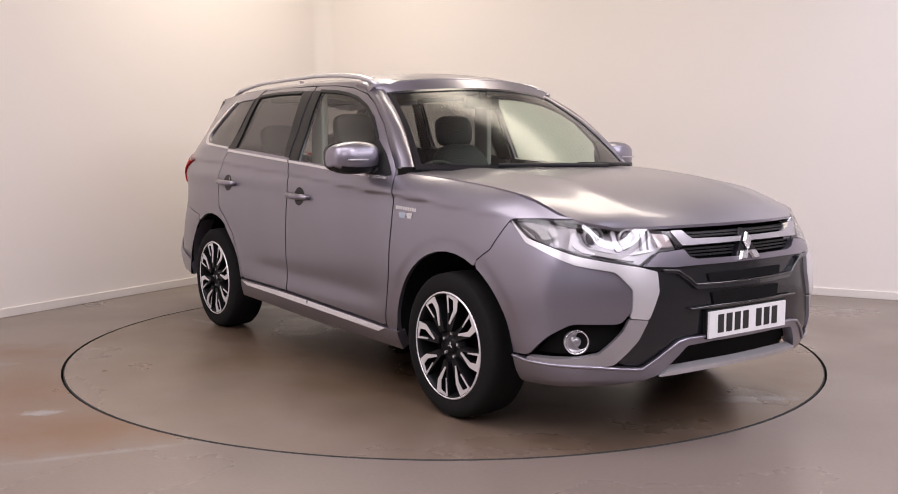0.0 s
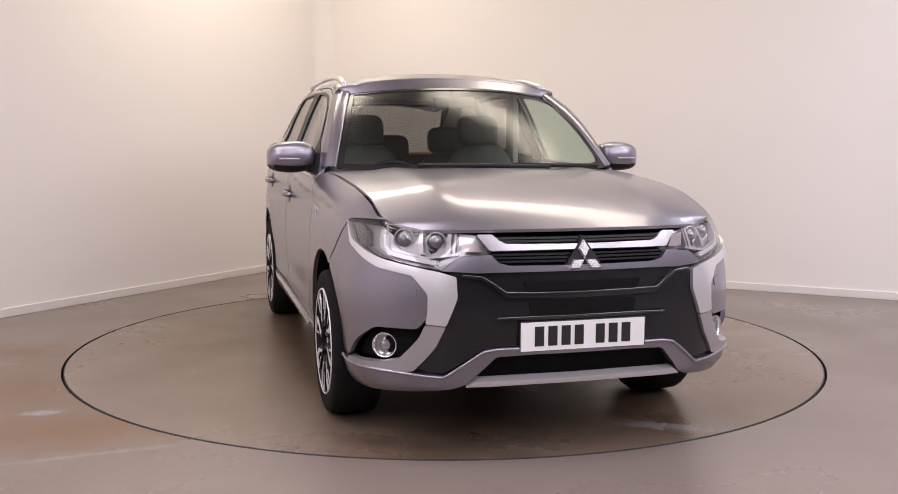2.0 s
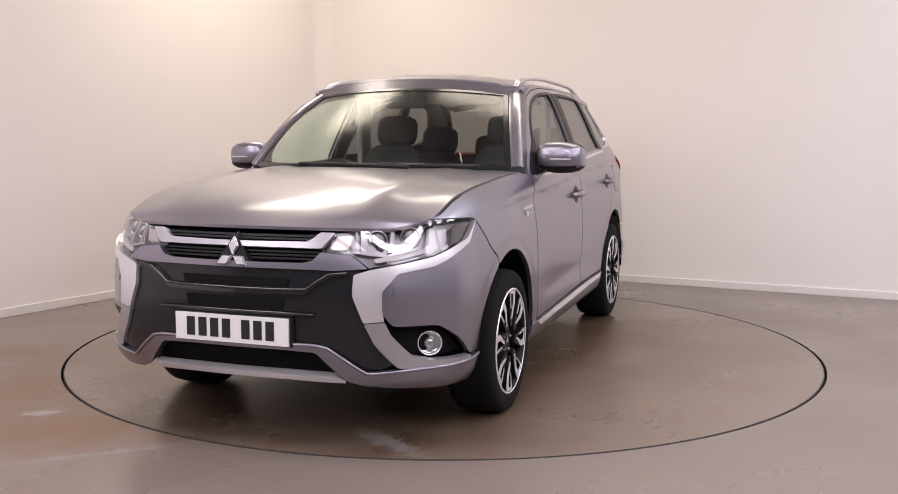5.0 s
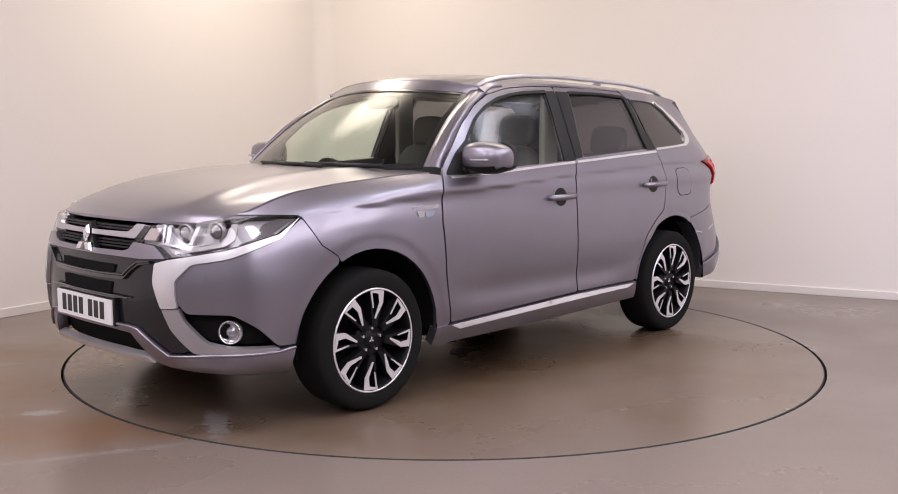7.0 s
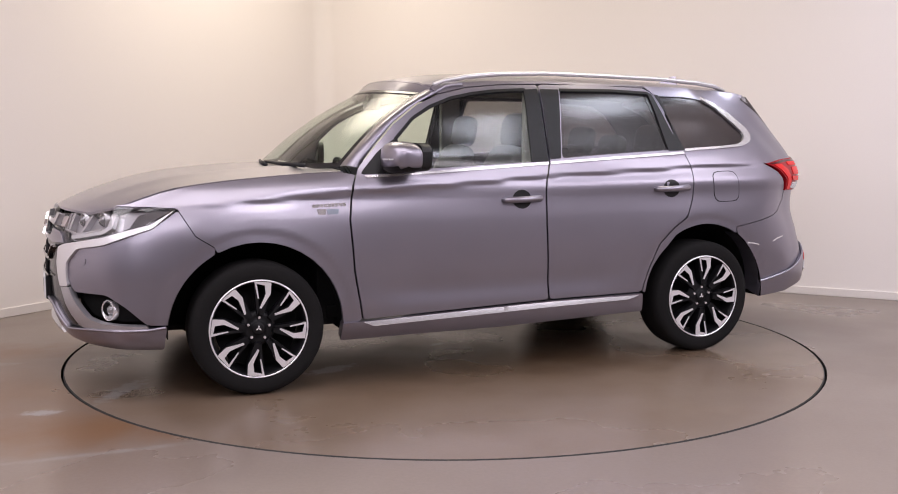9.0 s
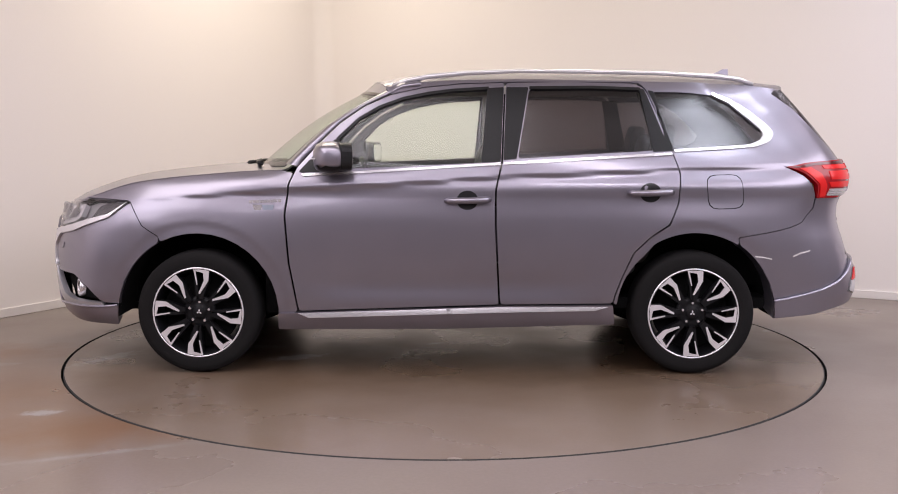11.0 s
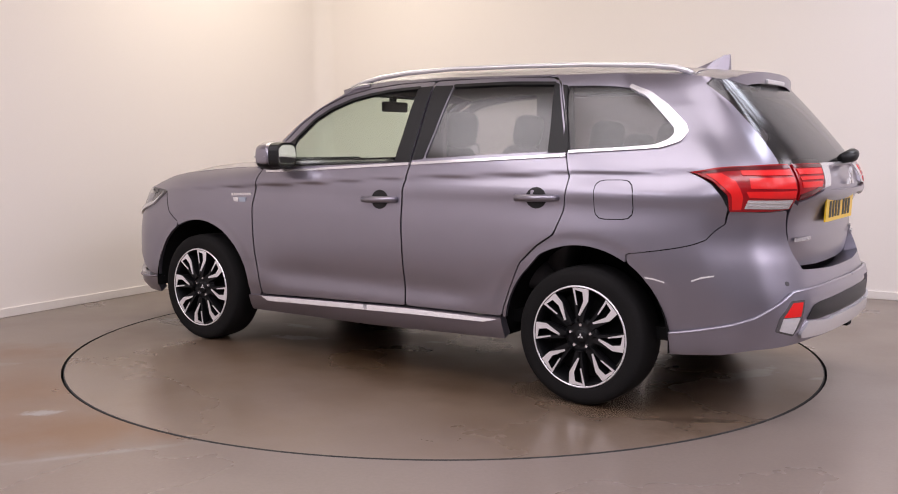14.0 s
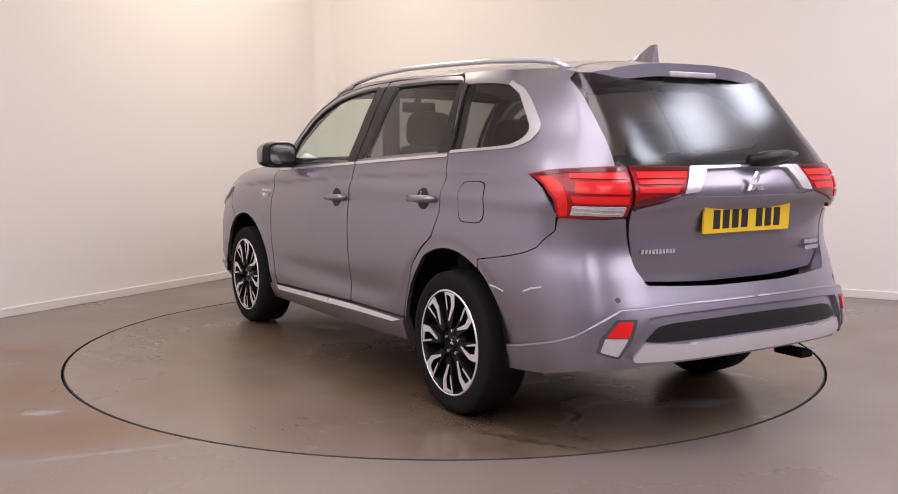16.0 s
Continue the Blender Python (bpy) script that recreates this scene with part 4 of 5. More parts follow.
def hood(s, w):
    """s along the car (x in the middle), w from -1 to 1 across."""
    s, w = np.atleast_1d(np.asarray(s, float)), np.atleast_1d(np.asarray(w, float))
    ze, zc = curve_at(HX, HE_Z, s), curve_at(HX, HC_Z, s)
    # the edge runs along the wings, then round the nose
    ex = np.where(s < 1.7, s, 1.7 + (s - 1.7) * 0.74)
    ey = np.interp(s, HOOD_S, HOOD_Y)
    x = s + (ex - s) * np.abs(w) ** 2.4
    rise = 1 - np.abs(w) ** 2.7
    ridge = 0.010 * np.exp(-((np.abs(w) - 0.62) / 0.09) ** 2) * np.clip((2.15 - s) / 0.3, 0, 1)
    return np.stack([x, w * ey, ze + (zc - ze) * rise + ridge], -1)


def sheet(name, f, s0, s1, w0, w1, ns, nw, material, parent, label="", rim=0.0, thick=0.012):
    """A smooth sheet f(s, w) with its edges turned down."""
    ss, ww = np.meshgrid(np.linspace(s0, s1, ns), np.linspace(w0, w1, nw), indexing="ij")
    p = f(ss.ravel(), ww.ravel())
    faces = []
    for i in range(ns - 1):
        for j in range(nw - 1):
            a = i * nw + j
            faces.append((a, a + nw, a + nw + 1, a + 1))
    me_n = np.cross(p[faces[0][1]] - p[faces[0][0]], p[faces[0][3]] - p[faces[0][0]])
    if me_n[2] < 0:
        faces = [tuple(reversed(q)) for q in faces]
    verts = list(p)
    loop = [j for j in range(nw)] + [i * nw + nw - 1 for i in range(1, ns)] + [(ns - 1) * nw + j for j in range(nw - 2, -1, -1)] + [i * nw for i in range(ns - 2, 0, -1)]
    base = len(verts)
    for k in loop:
        verts.append(p[k])
        verts.append(p[k] - np.array([0, 0, thick]))
    for k in range(len(loop)):
        a, b = base + 2 * k, base + 2 * ((k + 1) % len(loop))
        faces.append((a, b, b + 1, a + 1))
    return child(name, mesh_of(name, verts, faces, material), parent, label)


sheet("bonnet", hood, 0.875, 2.215, -0.988, 0.988, 44, 49, M_PAINT, car, thick=0.012)
sheet("bonnet_gap", lambda s, w: hood(s, w) - [0, 0, 0.045], 0.86, 2.12, -0.97, 0.97, 24, 25, M_MATTE, car, thick=0.01)


def screen(s, w):
    """Windscreen: s from base to top, w from -1 to 1."""
    s, w = np.atleast_1d(np.asarray(s, float)), np.atleast_1d(np.asarray(w, float))
    xb, zb = 1.14 - 0.27 * w**2, 1.105 + 0.012 * w**2
    xt, zt = 0.490 - 0.150 * w**2, 1.553 - 0.034 * w**2
    hw = 0.745 + (0.575 - 0.745) * s
    bul = 0.035 * np.sin(np.pi * np.clip(s, 0, 1))
    return np.stack([xb + (xt - xb) * s + bul * 0.55, w * hw, zb + (zt - zb) * s + bul * 0.8], -1)


SCREEN = sheet("windscreen", screen, 0.02, 0.97, -0.97, 0.97, 24, 33, M_SCREEN, car, "clear windscreen", thick=0.005)
for n_, a in (("screen_border", (0.0, 0.045, -0.99, 0.99)), ("screen_border", (0.95, 0.985, -0.95, 0.95)), ("screen_border", (0.0, 0.975, -0.99, -0.955)), ("screen_border", (0.0, 0.975, 0.955, 0.99))):
    sheet(n_, lambda s, w: screen(s, w) + [0.003, 0, 0.004], *a, 12, 20, M_GLOSSBLACK, SCREEN, thick=0.006)

RC_X = np.array([-1.95, -1.7, -1.2, -0.5, 0.0, 0.25, 0.44])
RC_Z = np.array([1.584, 1.620, 1.646, 1.658, 1.656, 1.640, 1.602])


ROOF_S = np.linspace(-2.0, 0.34, 40)
ROOF_Y = [skin(find_u(0, float(x), roof_edge(x), -2.6, 1.2), roof_edge(x))[0, 1] for x in ROOF_S]


def roof(s, w):
    s, w = np.atleast_1d(np.asarray(s, float)), np.atleast_1d(np.asarray(w, float))
    ex = np.where(s > 0, s * 0.70, s)
    ze = np.interp(ex, RE_X, RE_Z)
    ye = np.interp(ex, ROOF_S, ROOF_Y)
    zc = curve_at(RC_X, RC_Z, s)
    x = s + (ex - s) * np.abs(w) ** 2
    groove = -0.008 * np.exp(-((np.abs(w) - 0.86) / 0.03) ** 2)
    return np.stack([x, w * ye, ze + (zc - ze) * (1 - np.abs(w) ** 2.6) + groove], -1)


sheet("roof", roof, -1.72, 0.44, -1.0, 1.0, 50, 61, M_PAINT, car, thick=0.01)


def spoiler(s, w):
    p = roof(np.clip(s, -1.72, 0), w)
    s = np.atleast_1d(s)
    p[:, 0] = s + 0.07 * np.abs(np.atleast_1d(w)) ** 3
    p[:, 2] = p[:, 2] - (-1.72 - s) * 0.10
    p[:, 1] *= 1 - (-1.72 - s) * 0.25
    return p


SPOILER = sheet("spoiler", spoiler, -1.725, -1.95, -1.0, 1.0, 12, 41, M_PAINT, car, "grey roof spoiler", thick=0.055)
part("brake_light", box_bm(-1.960, -1.92, -0.14, 0.14, 1.536, 1.560, 0.006), M_WHITELENS, SPOILER, "high brake light")

# painted header between the screen and the roof
sheet("roof_header", lambda s, w: screen(np.full(len(s), 0.985), w) * (1 - s[:, None]) + roof(np.full(len(s), 0.43), w) * s[:, None] + [0.0, 0, 0.004], 0.0, 1.0, -1.0, 1.0, 4, 41, M_PAINT, car, thick=0.012)

# A pillars
for side in (1, -1):
    verts, faces = [], []
    n = 20
    for i in range(n + 4):
        t = min(1.0, i / n)
        e = screen(t, 0.995)[0]
        xo = 0.80 + (0.30 - 0.80) * t
        zz = float(np.interp(xo, [0.30, 0.44, 0.58, 0.70, 0.80], [1.516, 1.45, 1.352, 1.232, 1.118]))
        o = skin(find_u(0, xo, zz, 0.0, 1.2), zz)[0]
        m_ = (e + o) / 2 + np.array([0.01, 0.012, 0.012])
        ru = roof(max(0.0, 0.37), 1.0)[0]
        if i > n:
            t2 = (i - n) / 3
            e = roof(0.42 - 0.22 * t2, 0.985 - 0.03 * t2)[0]
            xo = 0.30 - 0.16 * t2
            o = skin(*S(xo, roof_edge(xo) - 0.018))[0]
            m_ = (e + o) / 2 + np.array([0.0, 0.012, 0.010])
        for p in (e + [0, 0, 0.006], e + [0.004, 0.006, 0.012], m_, o + [0.0, 0.004, 0.004], o - [0, 0.03, 0]):
            verts.append((p[0], side * p[1], p[2]))
    for i in range(n + 3):
        for k in range(4):
            q = (i * 5 + k, i * 5 + k + 1, (i + 1) * 5 + k + 1, (i + 1) * 5 + k)
            faces.append(q if side < 0 else tuple(reversed(q)))
    child("windscreen_pillar", mesh_of("windscreen_pillar", verts, faces, M_PAINT), car)

# strip of painted body between the door tops and the roof
rail_strip = [S(0.30, 1.512), S(0.12, 1.552), S(-0.08, 1.572), S(-0.4, 1.583), S(-1.0, 1.580), S(-1.06, 1.588), S(-0.4, 1.597), S(0.0, 1.588), S(0.2, 1.572), S(0.335, 1.548)]
both(panel_mesh("roof_side", rail_strip, M_PAINT, off=0.001, depth=0.02, r=0.004), car)

# ---- tail
gate = [T(0.585, 1.150), T(0.588, 1.0), T(0.574, 0.86), T(0.558, 0.765), T(0.525, 0.700), T(0.2, 0.684)]


def gate_skin(u, v):
    """The tailgate tucks in above the bumper's shelf."""
    p = skin(u, v)
    p[:, 0] += 0.075 * np.clip((0.84 - p[:, 2]) / 0.16, 0, 1) ** 1.3
    return p


GATE = place(panel_mesh("tailgate", gate + [(-6.4 - u, v) for u, v in reversed(gate)], M_PAINT, surf=gate_skin, off=0.0, depth=0.025, r=0.02), car, "grey tailgate")
glass_r = [T(0.30, 1.552), T(0.587, 1.532), T(0.602, 1.44), T(0.613, 1.375), T(0.626, 1.265), T(0.642, 1.160), T(0.2, 1.157)]
REAR_GLASS = place(panel_mesh("rear_window", glass_r + [(-6.4 - u, v) for u, v in reversed(glass_r)], M_DARKGLASS, off=-0.004, depth=0.005, r=0.01), GATE, "dark tinted rear window")
bump = [S(-1.568, 0.744), S(-1.922, 0.826), S(-1.994, 0.897), S(-2.006, 0.953), T(0.70, 0.95), T(0.598, 0.955), T(0.582, 0.86), T(0.567, 0.76), T(0.532, 0.692), T(0.2, 0.675)]
bump_low = [T(0.2, 0.385), T(0.5, 0.383), T(0.66, 0.365), S(-1.95, 0.325), S(-1.76, 0.312), S(-1.772, 0.36)] + [S(AXR - 0.44 * math.cos(radians(a)), HUB_Z + 0.005 + 0.44 * math.sin(radians(a))) for a in (12, 24, 36, 48, 57)]
lp = bump + [(-6.4 - u, v) for u, v in reversed(bump)] + [(-6.4 - u, v) for u, v in reversed(bump_low)] + bump_low
RBUMP = place(panel_mesh("rear_bumper", lp, M_PAINT, off=0.0, depth=0.11, r=0.012), car, "grey rear bumper")
# raised lower lip
lip = [S(-1.772, 0.400), S(-1.90, 0.424), S(-2.05, 0.460), S(-2.13, 0.490), T(0.715, 0.555), T(0.65, 0.598), T(0.4, 0.611), T(0.1, 0.614)]
lip2 = [T(0.1, 0.585), T(0.4, 0.580), T(0.56, 0.570), T(0.63, 0.45), T(0.69, 0.385), S(-2.0, 0.330), S(-1.765, 0.310)]
place(panel_mesh("rear_lip", lip + [(-6.4 - u, v) for u, v in reversed(lip)] + [(-6.4 - u, v) for u, v in reversed(lip2)] + lip2, M_PAINT, off=0.02, depth=0.03, r=0.012), RBUMP)


def bead(pts, radius, material, parent, name="lip_bead"):
    """A rounded bead along a line on the skin, on both sides of the car."""
    k = np.arange(len(pts)) * 1.0
    t = np.linspace(0, len(pts) - 1, 12 * len(pts))
    uu, vv = np.interp(t, k, np.array([p[0] for p in pts])), np.interp(t, k, np.array([p[1] for p in pts]))
    line = skin(uu, vv) + skin_normal(uu, vv) * 0.012
    for side in (1, -1):
        v, f = tube([(x, side * y, z) for x, y, z in line], radius, 10)
        child(name, mesh_of(name, v, f if side > 0 else [tuple(reversed(q)) for q in f], material), parent)


bead(lip[:-1] + [T(0.0, 0.613)], 0.009, M_PAINT, RBUMP)
bead([F(0.475, 0.746), F(0.406, 0.740), F(0.362, 0.713), F(0.318, 0.680), F(0.2, 0.677), F(0.0, 0.676)], 0.005, M_PIANO, center_panel, "ledge_bead")
bead([F(0.35, 0.582), F(0.22, 0.586), F(0.0, 0.586)], 0.005, M_PIANO, center_panel, "ledge_bead")
bead([S(1.775, 0.371), S(1.86, 0.363), F(0.72, 0.359), F(0.62, 0.353), F(0.54, 0.349), F(0.40, 0.452), F(0.35, 0.461), F(0.2, 0.463), F(0.0, 0.463)], 0.007, M_PAINT, car, "front_lip_bead")
ins = [T(0.575, 0.478), T(0.515, 0.535), T(0.45, 0.545), T(0.1, 0.553)]
ins2 = [T(0.1, 0.475), T(0.5, 0.472)]
place(panel_mesh("bumper_insert", ins + [(-6.4 - u, v) for u, v in reversed(ins)] + [(-6.4 - u, v) for u, v in reversed(ins2)] + ins2, M_PLASTIC, off=0.004, depth=0.01, r=0.015), RBUMP, "black bumper insert")
sk = [T(0.62, 0.418), T(0.575, 0.472), T(0.36, 0.455), T(0.34, 0.462), T(0.1, 0.465)]
sk2 = [T(0.1, 0.402), T(0.45, 0.400), T(0.61, 0.402)]
place(panel_mesh("rear_skid", sk + [(-6.4 - u, v) for u, v in reversed(sk)] + [(-6.4 - u, v) for u, v in reversed(sk2)] + sk2, M_SILVER, off=0.016, depth=0.03, r=0.01), RBUMP, "silver rear skid panel")
both(panel_mesh("reflector_frame", [T(0.602, 0.566), T(0.674, 0.566), T(0.722, 0.497), T(0.733, 0.44), T(0.668, 0.418), T(0.628, 0.48)], M_SMOKE, off=0.0225, depth=0.02, r=0.008), RBUMP)
both(panel_mesh("rear_reflector", [T(0.618, 0.557), T(0.667, 0.557), T(0.708, 0.499), T(0.638, 0.499)], M_REDLIT, off=0.027, depth=0.02, r=0.005), RBUMP, "red reflector")
both(panel_mesh("reverse_lamp", [T(0.640, 0.495), T(0.710, 0.495), T(0.722, 0.444), T(0.672, 0.428)], M_WHITELENS, off=0.027, depth=0.02, r=0.005), RBUMP)
both(panel_mesh("parking_sensor", [T(0.655 + 0.010 * math.cos(a), 0.640 + 0.010 * math.sin(a)) for a in np.linspace(0, 2 * math.pi, 13)[:-1]], M_SMOKE, off=0.002, depth=0.004, r=0.0), RBUMP)
for scrape in ([(-1.657, 0.648), (-1.70, 0.644), (-1.753, 0.632), (-1.75, 0.627), (-1.70, 0.637), (-1.66, 0.640)], [(-1.868, 0.646), (-1.91, 0.664), (-1.966, 0.675), (-1.964, 0.669), (-1.91, 0.656), (-1.872, 0.641)]):
    place(panel_mesh("paint_scrape", [S(*q) for q in scrape], M_SCRAPE, off=0.0008, depth=0.001, r=0.0, step=0.02), RBUMP, "pale scrape in the paint")
tail = [S(-1.828, 1.122), S(-1.93, 1.138), S(-2.03, 1.147), T(0.66, 1.155), T(0.597, 1.156), T(0.602, 0.968), T(0.68, 0.958), S(-2.006, 0.953), S(-1.999, 1.025), S(-1.935, 1.082)]
TAIL = both(panel_mesh("tail_lamp", tail, M_RED, off=0.010, depth=0.03, r=0.012), car, "red tail lamp")
tail2 = [T(0.588, 1.155), T(0.45, 1.155), T(0.325, 1.153), T(0.387, 1.052), T(0.48, 1.028), T(0.59, 1.003)]
TAIL2 = both(panel_mesh("tailgate_lamp", tail2, M_RED, off=0.012, depth=0.03, r=0.008), car, "red tailgate lamp")
for k, l in enumerate(TAIL2):
    place(panel_mesh("lamp_edge", [T(0.585, 1.152), T(0.33, 1.150), T(0.338, 1.136), T(0.585, 1.138)], M_REDDARK, off=0.0145, depth=0.006, r=0.002), l, "", k == 1)
    place(panel_mesh("lamp_edge", [T(0.586, 1.030), T(0.49, 1.046), T(0.395, 1.066), T(0.39, 1.056), T(0.48, 1.032), T(0.586, 1.008)], M_REDDARK, off=0.0145, depth=0.006, r=0.002), l, "", k == 1)
    for z0, z1, y1 in ((1.132, 1.108, 0.35), (1.100, 1.086, 0.37), (1.078, 1.056, 0.40)):
        place(panel_mesh("light_bar", [T(0.575, z0), T(y1, z0), T(y1 + 0.012, z1), T(0.575, z1)], M_REDLIT, off=0.0165, depth=0.006, r=0.003), l, "", k == 1)
for k, l in enumerate(TAIL):
    place(panel_mesh("lamp_edge", [S(-1.86, 1.121), S(-2.03, 1.142), T(0.602, 1.151), T(0.603, 1.137), S(-2.03, 1.128), S(-1.88, 1.113)], M_REDDARK, off=0.0125, depth=0.006, r=0.003), l, "", k == 1)
    for z0, z1, x1 in ((1.130, 1.106, -2.035), (1.098, 1.052, -2.075), (1.044, 1.016, -2.07)):
        place(panel_mesh("light_bar", [T(0.612, z0), S(x1, z0 - 0.004), S(x1 - 0.012, z1), T(0.612, z1)], M_REDLIT, off=0.0145, depth=0.006, r=0.004), l, "", k == 1)
    place(panel_mesh("light_bar", [S(-1.90, 1.110), S(-1.965, 1.114), S(-2.025, 1.082), S(-2.058, 1.02), S(-2.05, 0.965), S(-2.015, 0.962), S(-2.012, 1.03), S(-1.95, 1.082)], M_REDLIT, off=0.0145, depth=0.006, r=0.008), l, "", k == 1)
    place(panel_mesh("reverse_light", [T(0.618, 1.008), S(-2.078, 1.006), S(-2.062, 0.970), T(0.618, 0.972)], M_WHITELENS, off=0.015, depth=0.006, r=0.004), l, "clear reversing light", k == 1)
    for z in (0.997, 0.982):
        place(panel_mesh("lens_rib", [T(0.625, z + 0.002), S(-2.075, z + 0.002), S(-2.072, z - 0.002), T(0.625, z - 0.002)], M_CHROME, off=0.017, depth=0.004, r=0.0), l, "", k == 1)
trim_top = [T(0.322, 1.154), T(0.383, 1.050), T(0.308, 1.058), T(0.240, 1.142), T(0.05, 1.146)]
place(panel_mesh("gate_trim", [T(0.05, 1.155)] + trim_top + [(-6.4 - u, v) for u, v in reversed(trim_top)] + [T(-0.05, 1.155)], M_CHROME, off=0.016, depth=0.02, r=0.005), GATE, "chrome tailgate trim")
recess = [T(0.585, 1.0), T(0.48, 1.022), T(0.385, 1.044), T(0.30, 1.038), T(0.1, 1.036)]
rec2 = [T(0.1, 1.018), T(0.30, 1.018), T(0.385, 1.016), T(0.48, 1.004), T(0.585, 0.988)]
place(panel_mesh("gate_ledge", recess + [(-6.4 - u, v) for u, v in reversed(recess)] + [(-6.4 - u, v) for u, v in reversed(rec2)] + rec2, M_PAINT, off=0.02, depth=0.03, r=0.006), GATE)
emblem(GATE, -2.322, 1.083, 0.056, M_CHROME, REAR)
plate(GATE, "rear_plate", M_YELLOW, Matrix.Translation((-2.276, -0.006, 0.940)) @ pose(0, 0, 0, 0, -2, 0) @ REAR, M_YELLOW)
for y0, z0, n_, w_ in ((0.525, 0.821, 10, 0.0125), (-0.43, 0.815, 9, 0.011), (-0.43, 0.790, 6, 0.016)):
    for k in range(n_):
        y = y0 - k * (w_ + 0.0035)
        uu, vv = T(y, z0)
        c = skin(uu, vv)[0]
        part("badge_bar", prism([(-w_ / 2, -0.009), (w_ / 2, -0.009), (w_ / 2, 0.009), (-w_ / 2, 0.009)], 0, 0.004), M_CHROME, GATE, "", Matrix.Translation((c[0] - 0.001, c[1], c[2])) @ REAR)
# rear wiper
v, f = tube([(-2.29, 0.0, 1.178), (-2.305, -0.08, 1.188), (-2.285, -0.22, 1.20), (-2.25, -0.34, 1.205)], [0.030, 0.040, 0.032, 0.010], 10, 0.8)
child("rear_wiper", mesh_of("rear_wiper", v, f, M_PLASTIC), GATE)

# ---- side badges, handles, mirrors
for side in (1, -1):
    fen = FENDERS[0 if side > 0 else 1]
    for k in range(9):
        x, z = 1.046 - k * 0.0195, 0.931 + k * 0.0008
        c = skin(*S(x, z))[0]
        part("badge_bar", box_bm(c[0] - 0.008, c[0] + 0.008, side * c[1] - 0.003, side * c[1] + 0.004, z - 0.008, z + 0.008), M_CHROME, fen)
    for x, w_, m_ in ((1.012, 0.045, M_CHROME), (0.955, 0.06, M_BLUE)):
        c = skin(*S(x, 0.902))[0]
        badge = prism([(x - w_ / 2, 0.889), (x + w_ / 2 - 0.01, 0.889), (x + w_ / 2, 0.916), (x - w_ / 2 - 0.006, 0.916)], 0.0, 0.004)
        for v_ in badge.verts:
            v_.co.y = side * (c[1] + v_.co.y)
        part("badge_bar", badge, m_, fen)
    for door, hx, hz in ((DOORS_F[0 if side > 0 else 1], -0.115, 0.942), (DOORS_R[0 if side > 0 else 1], -1.09, 0.985)):
        y = skin(*S(hx, hz))[0, 1]
        cup = panel_mesh("handle_cup", [S(hx + 0.058 * math.cos(t), hz + 0.052 * math.sin(t)) for t in np.linspace(0, 2 * math.pi, 17)[:-1]], M_PLASTIC, off=0.0015, depth=0.004, r=0.0)
        place(cup, door, "", side < 0)
        v, f = tube([(hx + 0.115, y - 0.004, hz - 0.003), (hx + 0.10, y + 0.022, hz - 0.002), (hx, y + 0.034, hz), (hx - 0.10, y + 0.026, hz + 0.004), (hx - 0.118, y - 0.004, hz + 0.004)], [0.012, 0.017, 0.018, 0.018, 0.014], 12, 1.0)
        child("door_handle", mesh_of("door_handle", [(a, side * b, c) for a, b, c in v], f if side > 0 else [tuple(reversed(q)) for q in f], M_PAINT), door)


def mirror_housing(side):
    """A rounded shell with painted cap, dark underside and lamp strip."""
    verts, faces = [], []
    nu, nv = 22, 16
    for i in range(nu + 1):
        t = i / nu
        ang = math.pi * t
        yy = 0.815 + 0.242 * (1 - math.cos(ang)) / 2
        w = math.sin(ang) ** 0.45 if 0 < t < 1 else 0.02
        for j in range(nv):
            a = 2 * math.pi * j / nv
            ca, sa = math.cos(a), math.sin(a)
            se = lambda q: math.copysign(abs(q) ** 0.65, q)
            x = 0.610 + 0.10 * w * (se(ca) if ca > 0 else se(ca) * 0.55) - 0.05 * t**2
            z = 1.168 + 0.086 * w * se(sa) * (1 - 0.12 * t) + 0.01 * (1 - t)
            verts.append((x, side * yy, z))
    for i in range(nu):
        for j in range(nv):
            q = (i * nv + j, i * nv + (j + 1) % nv, (i + 1) * nv + (j + 1) % nv, (i + 1) * nv + j)
            faces.append(q if side < 0 else tuple(reversed(q)))
    return verts, faces


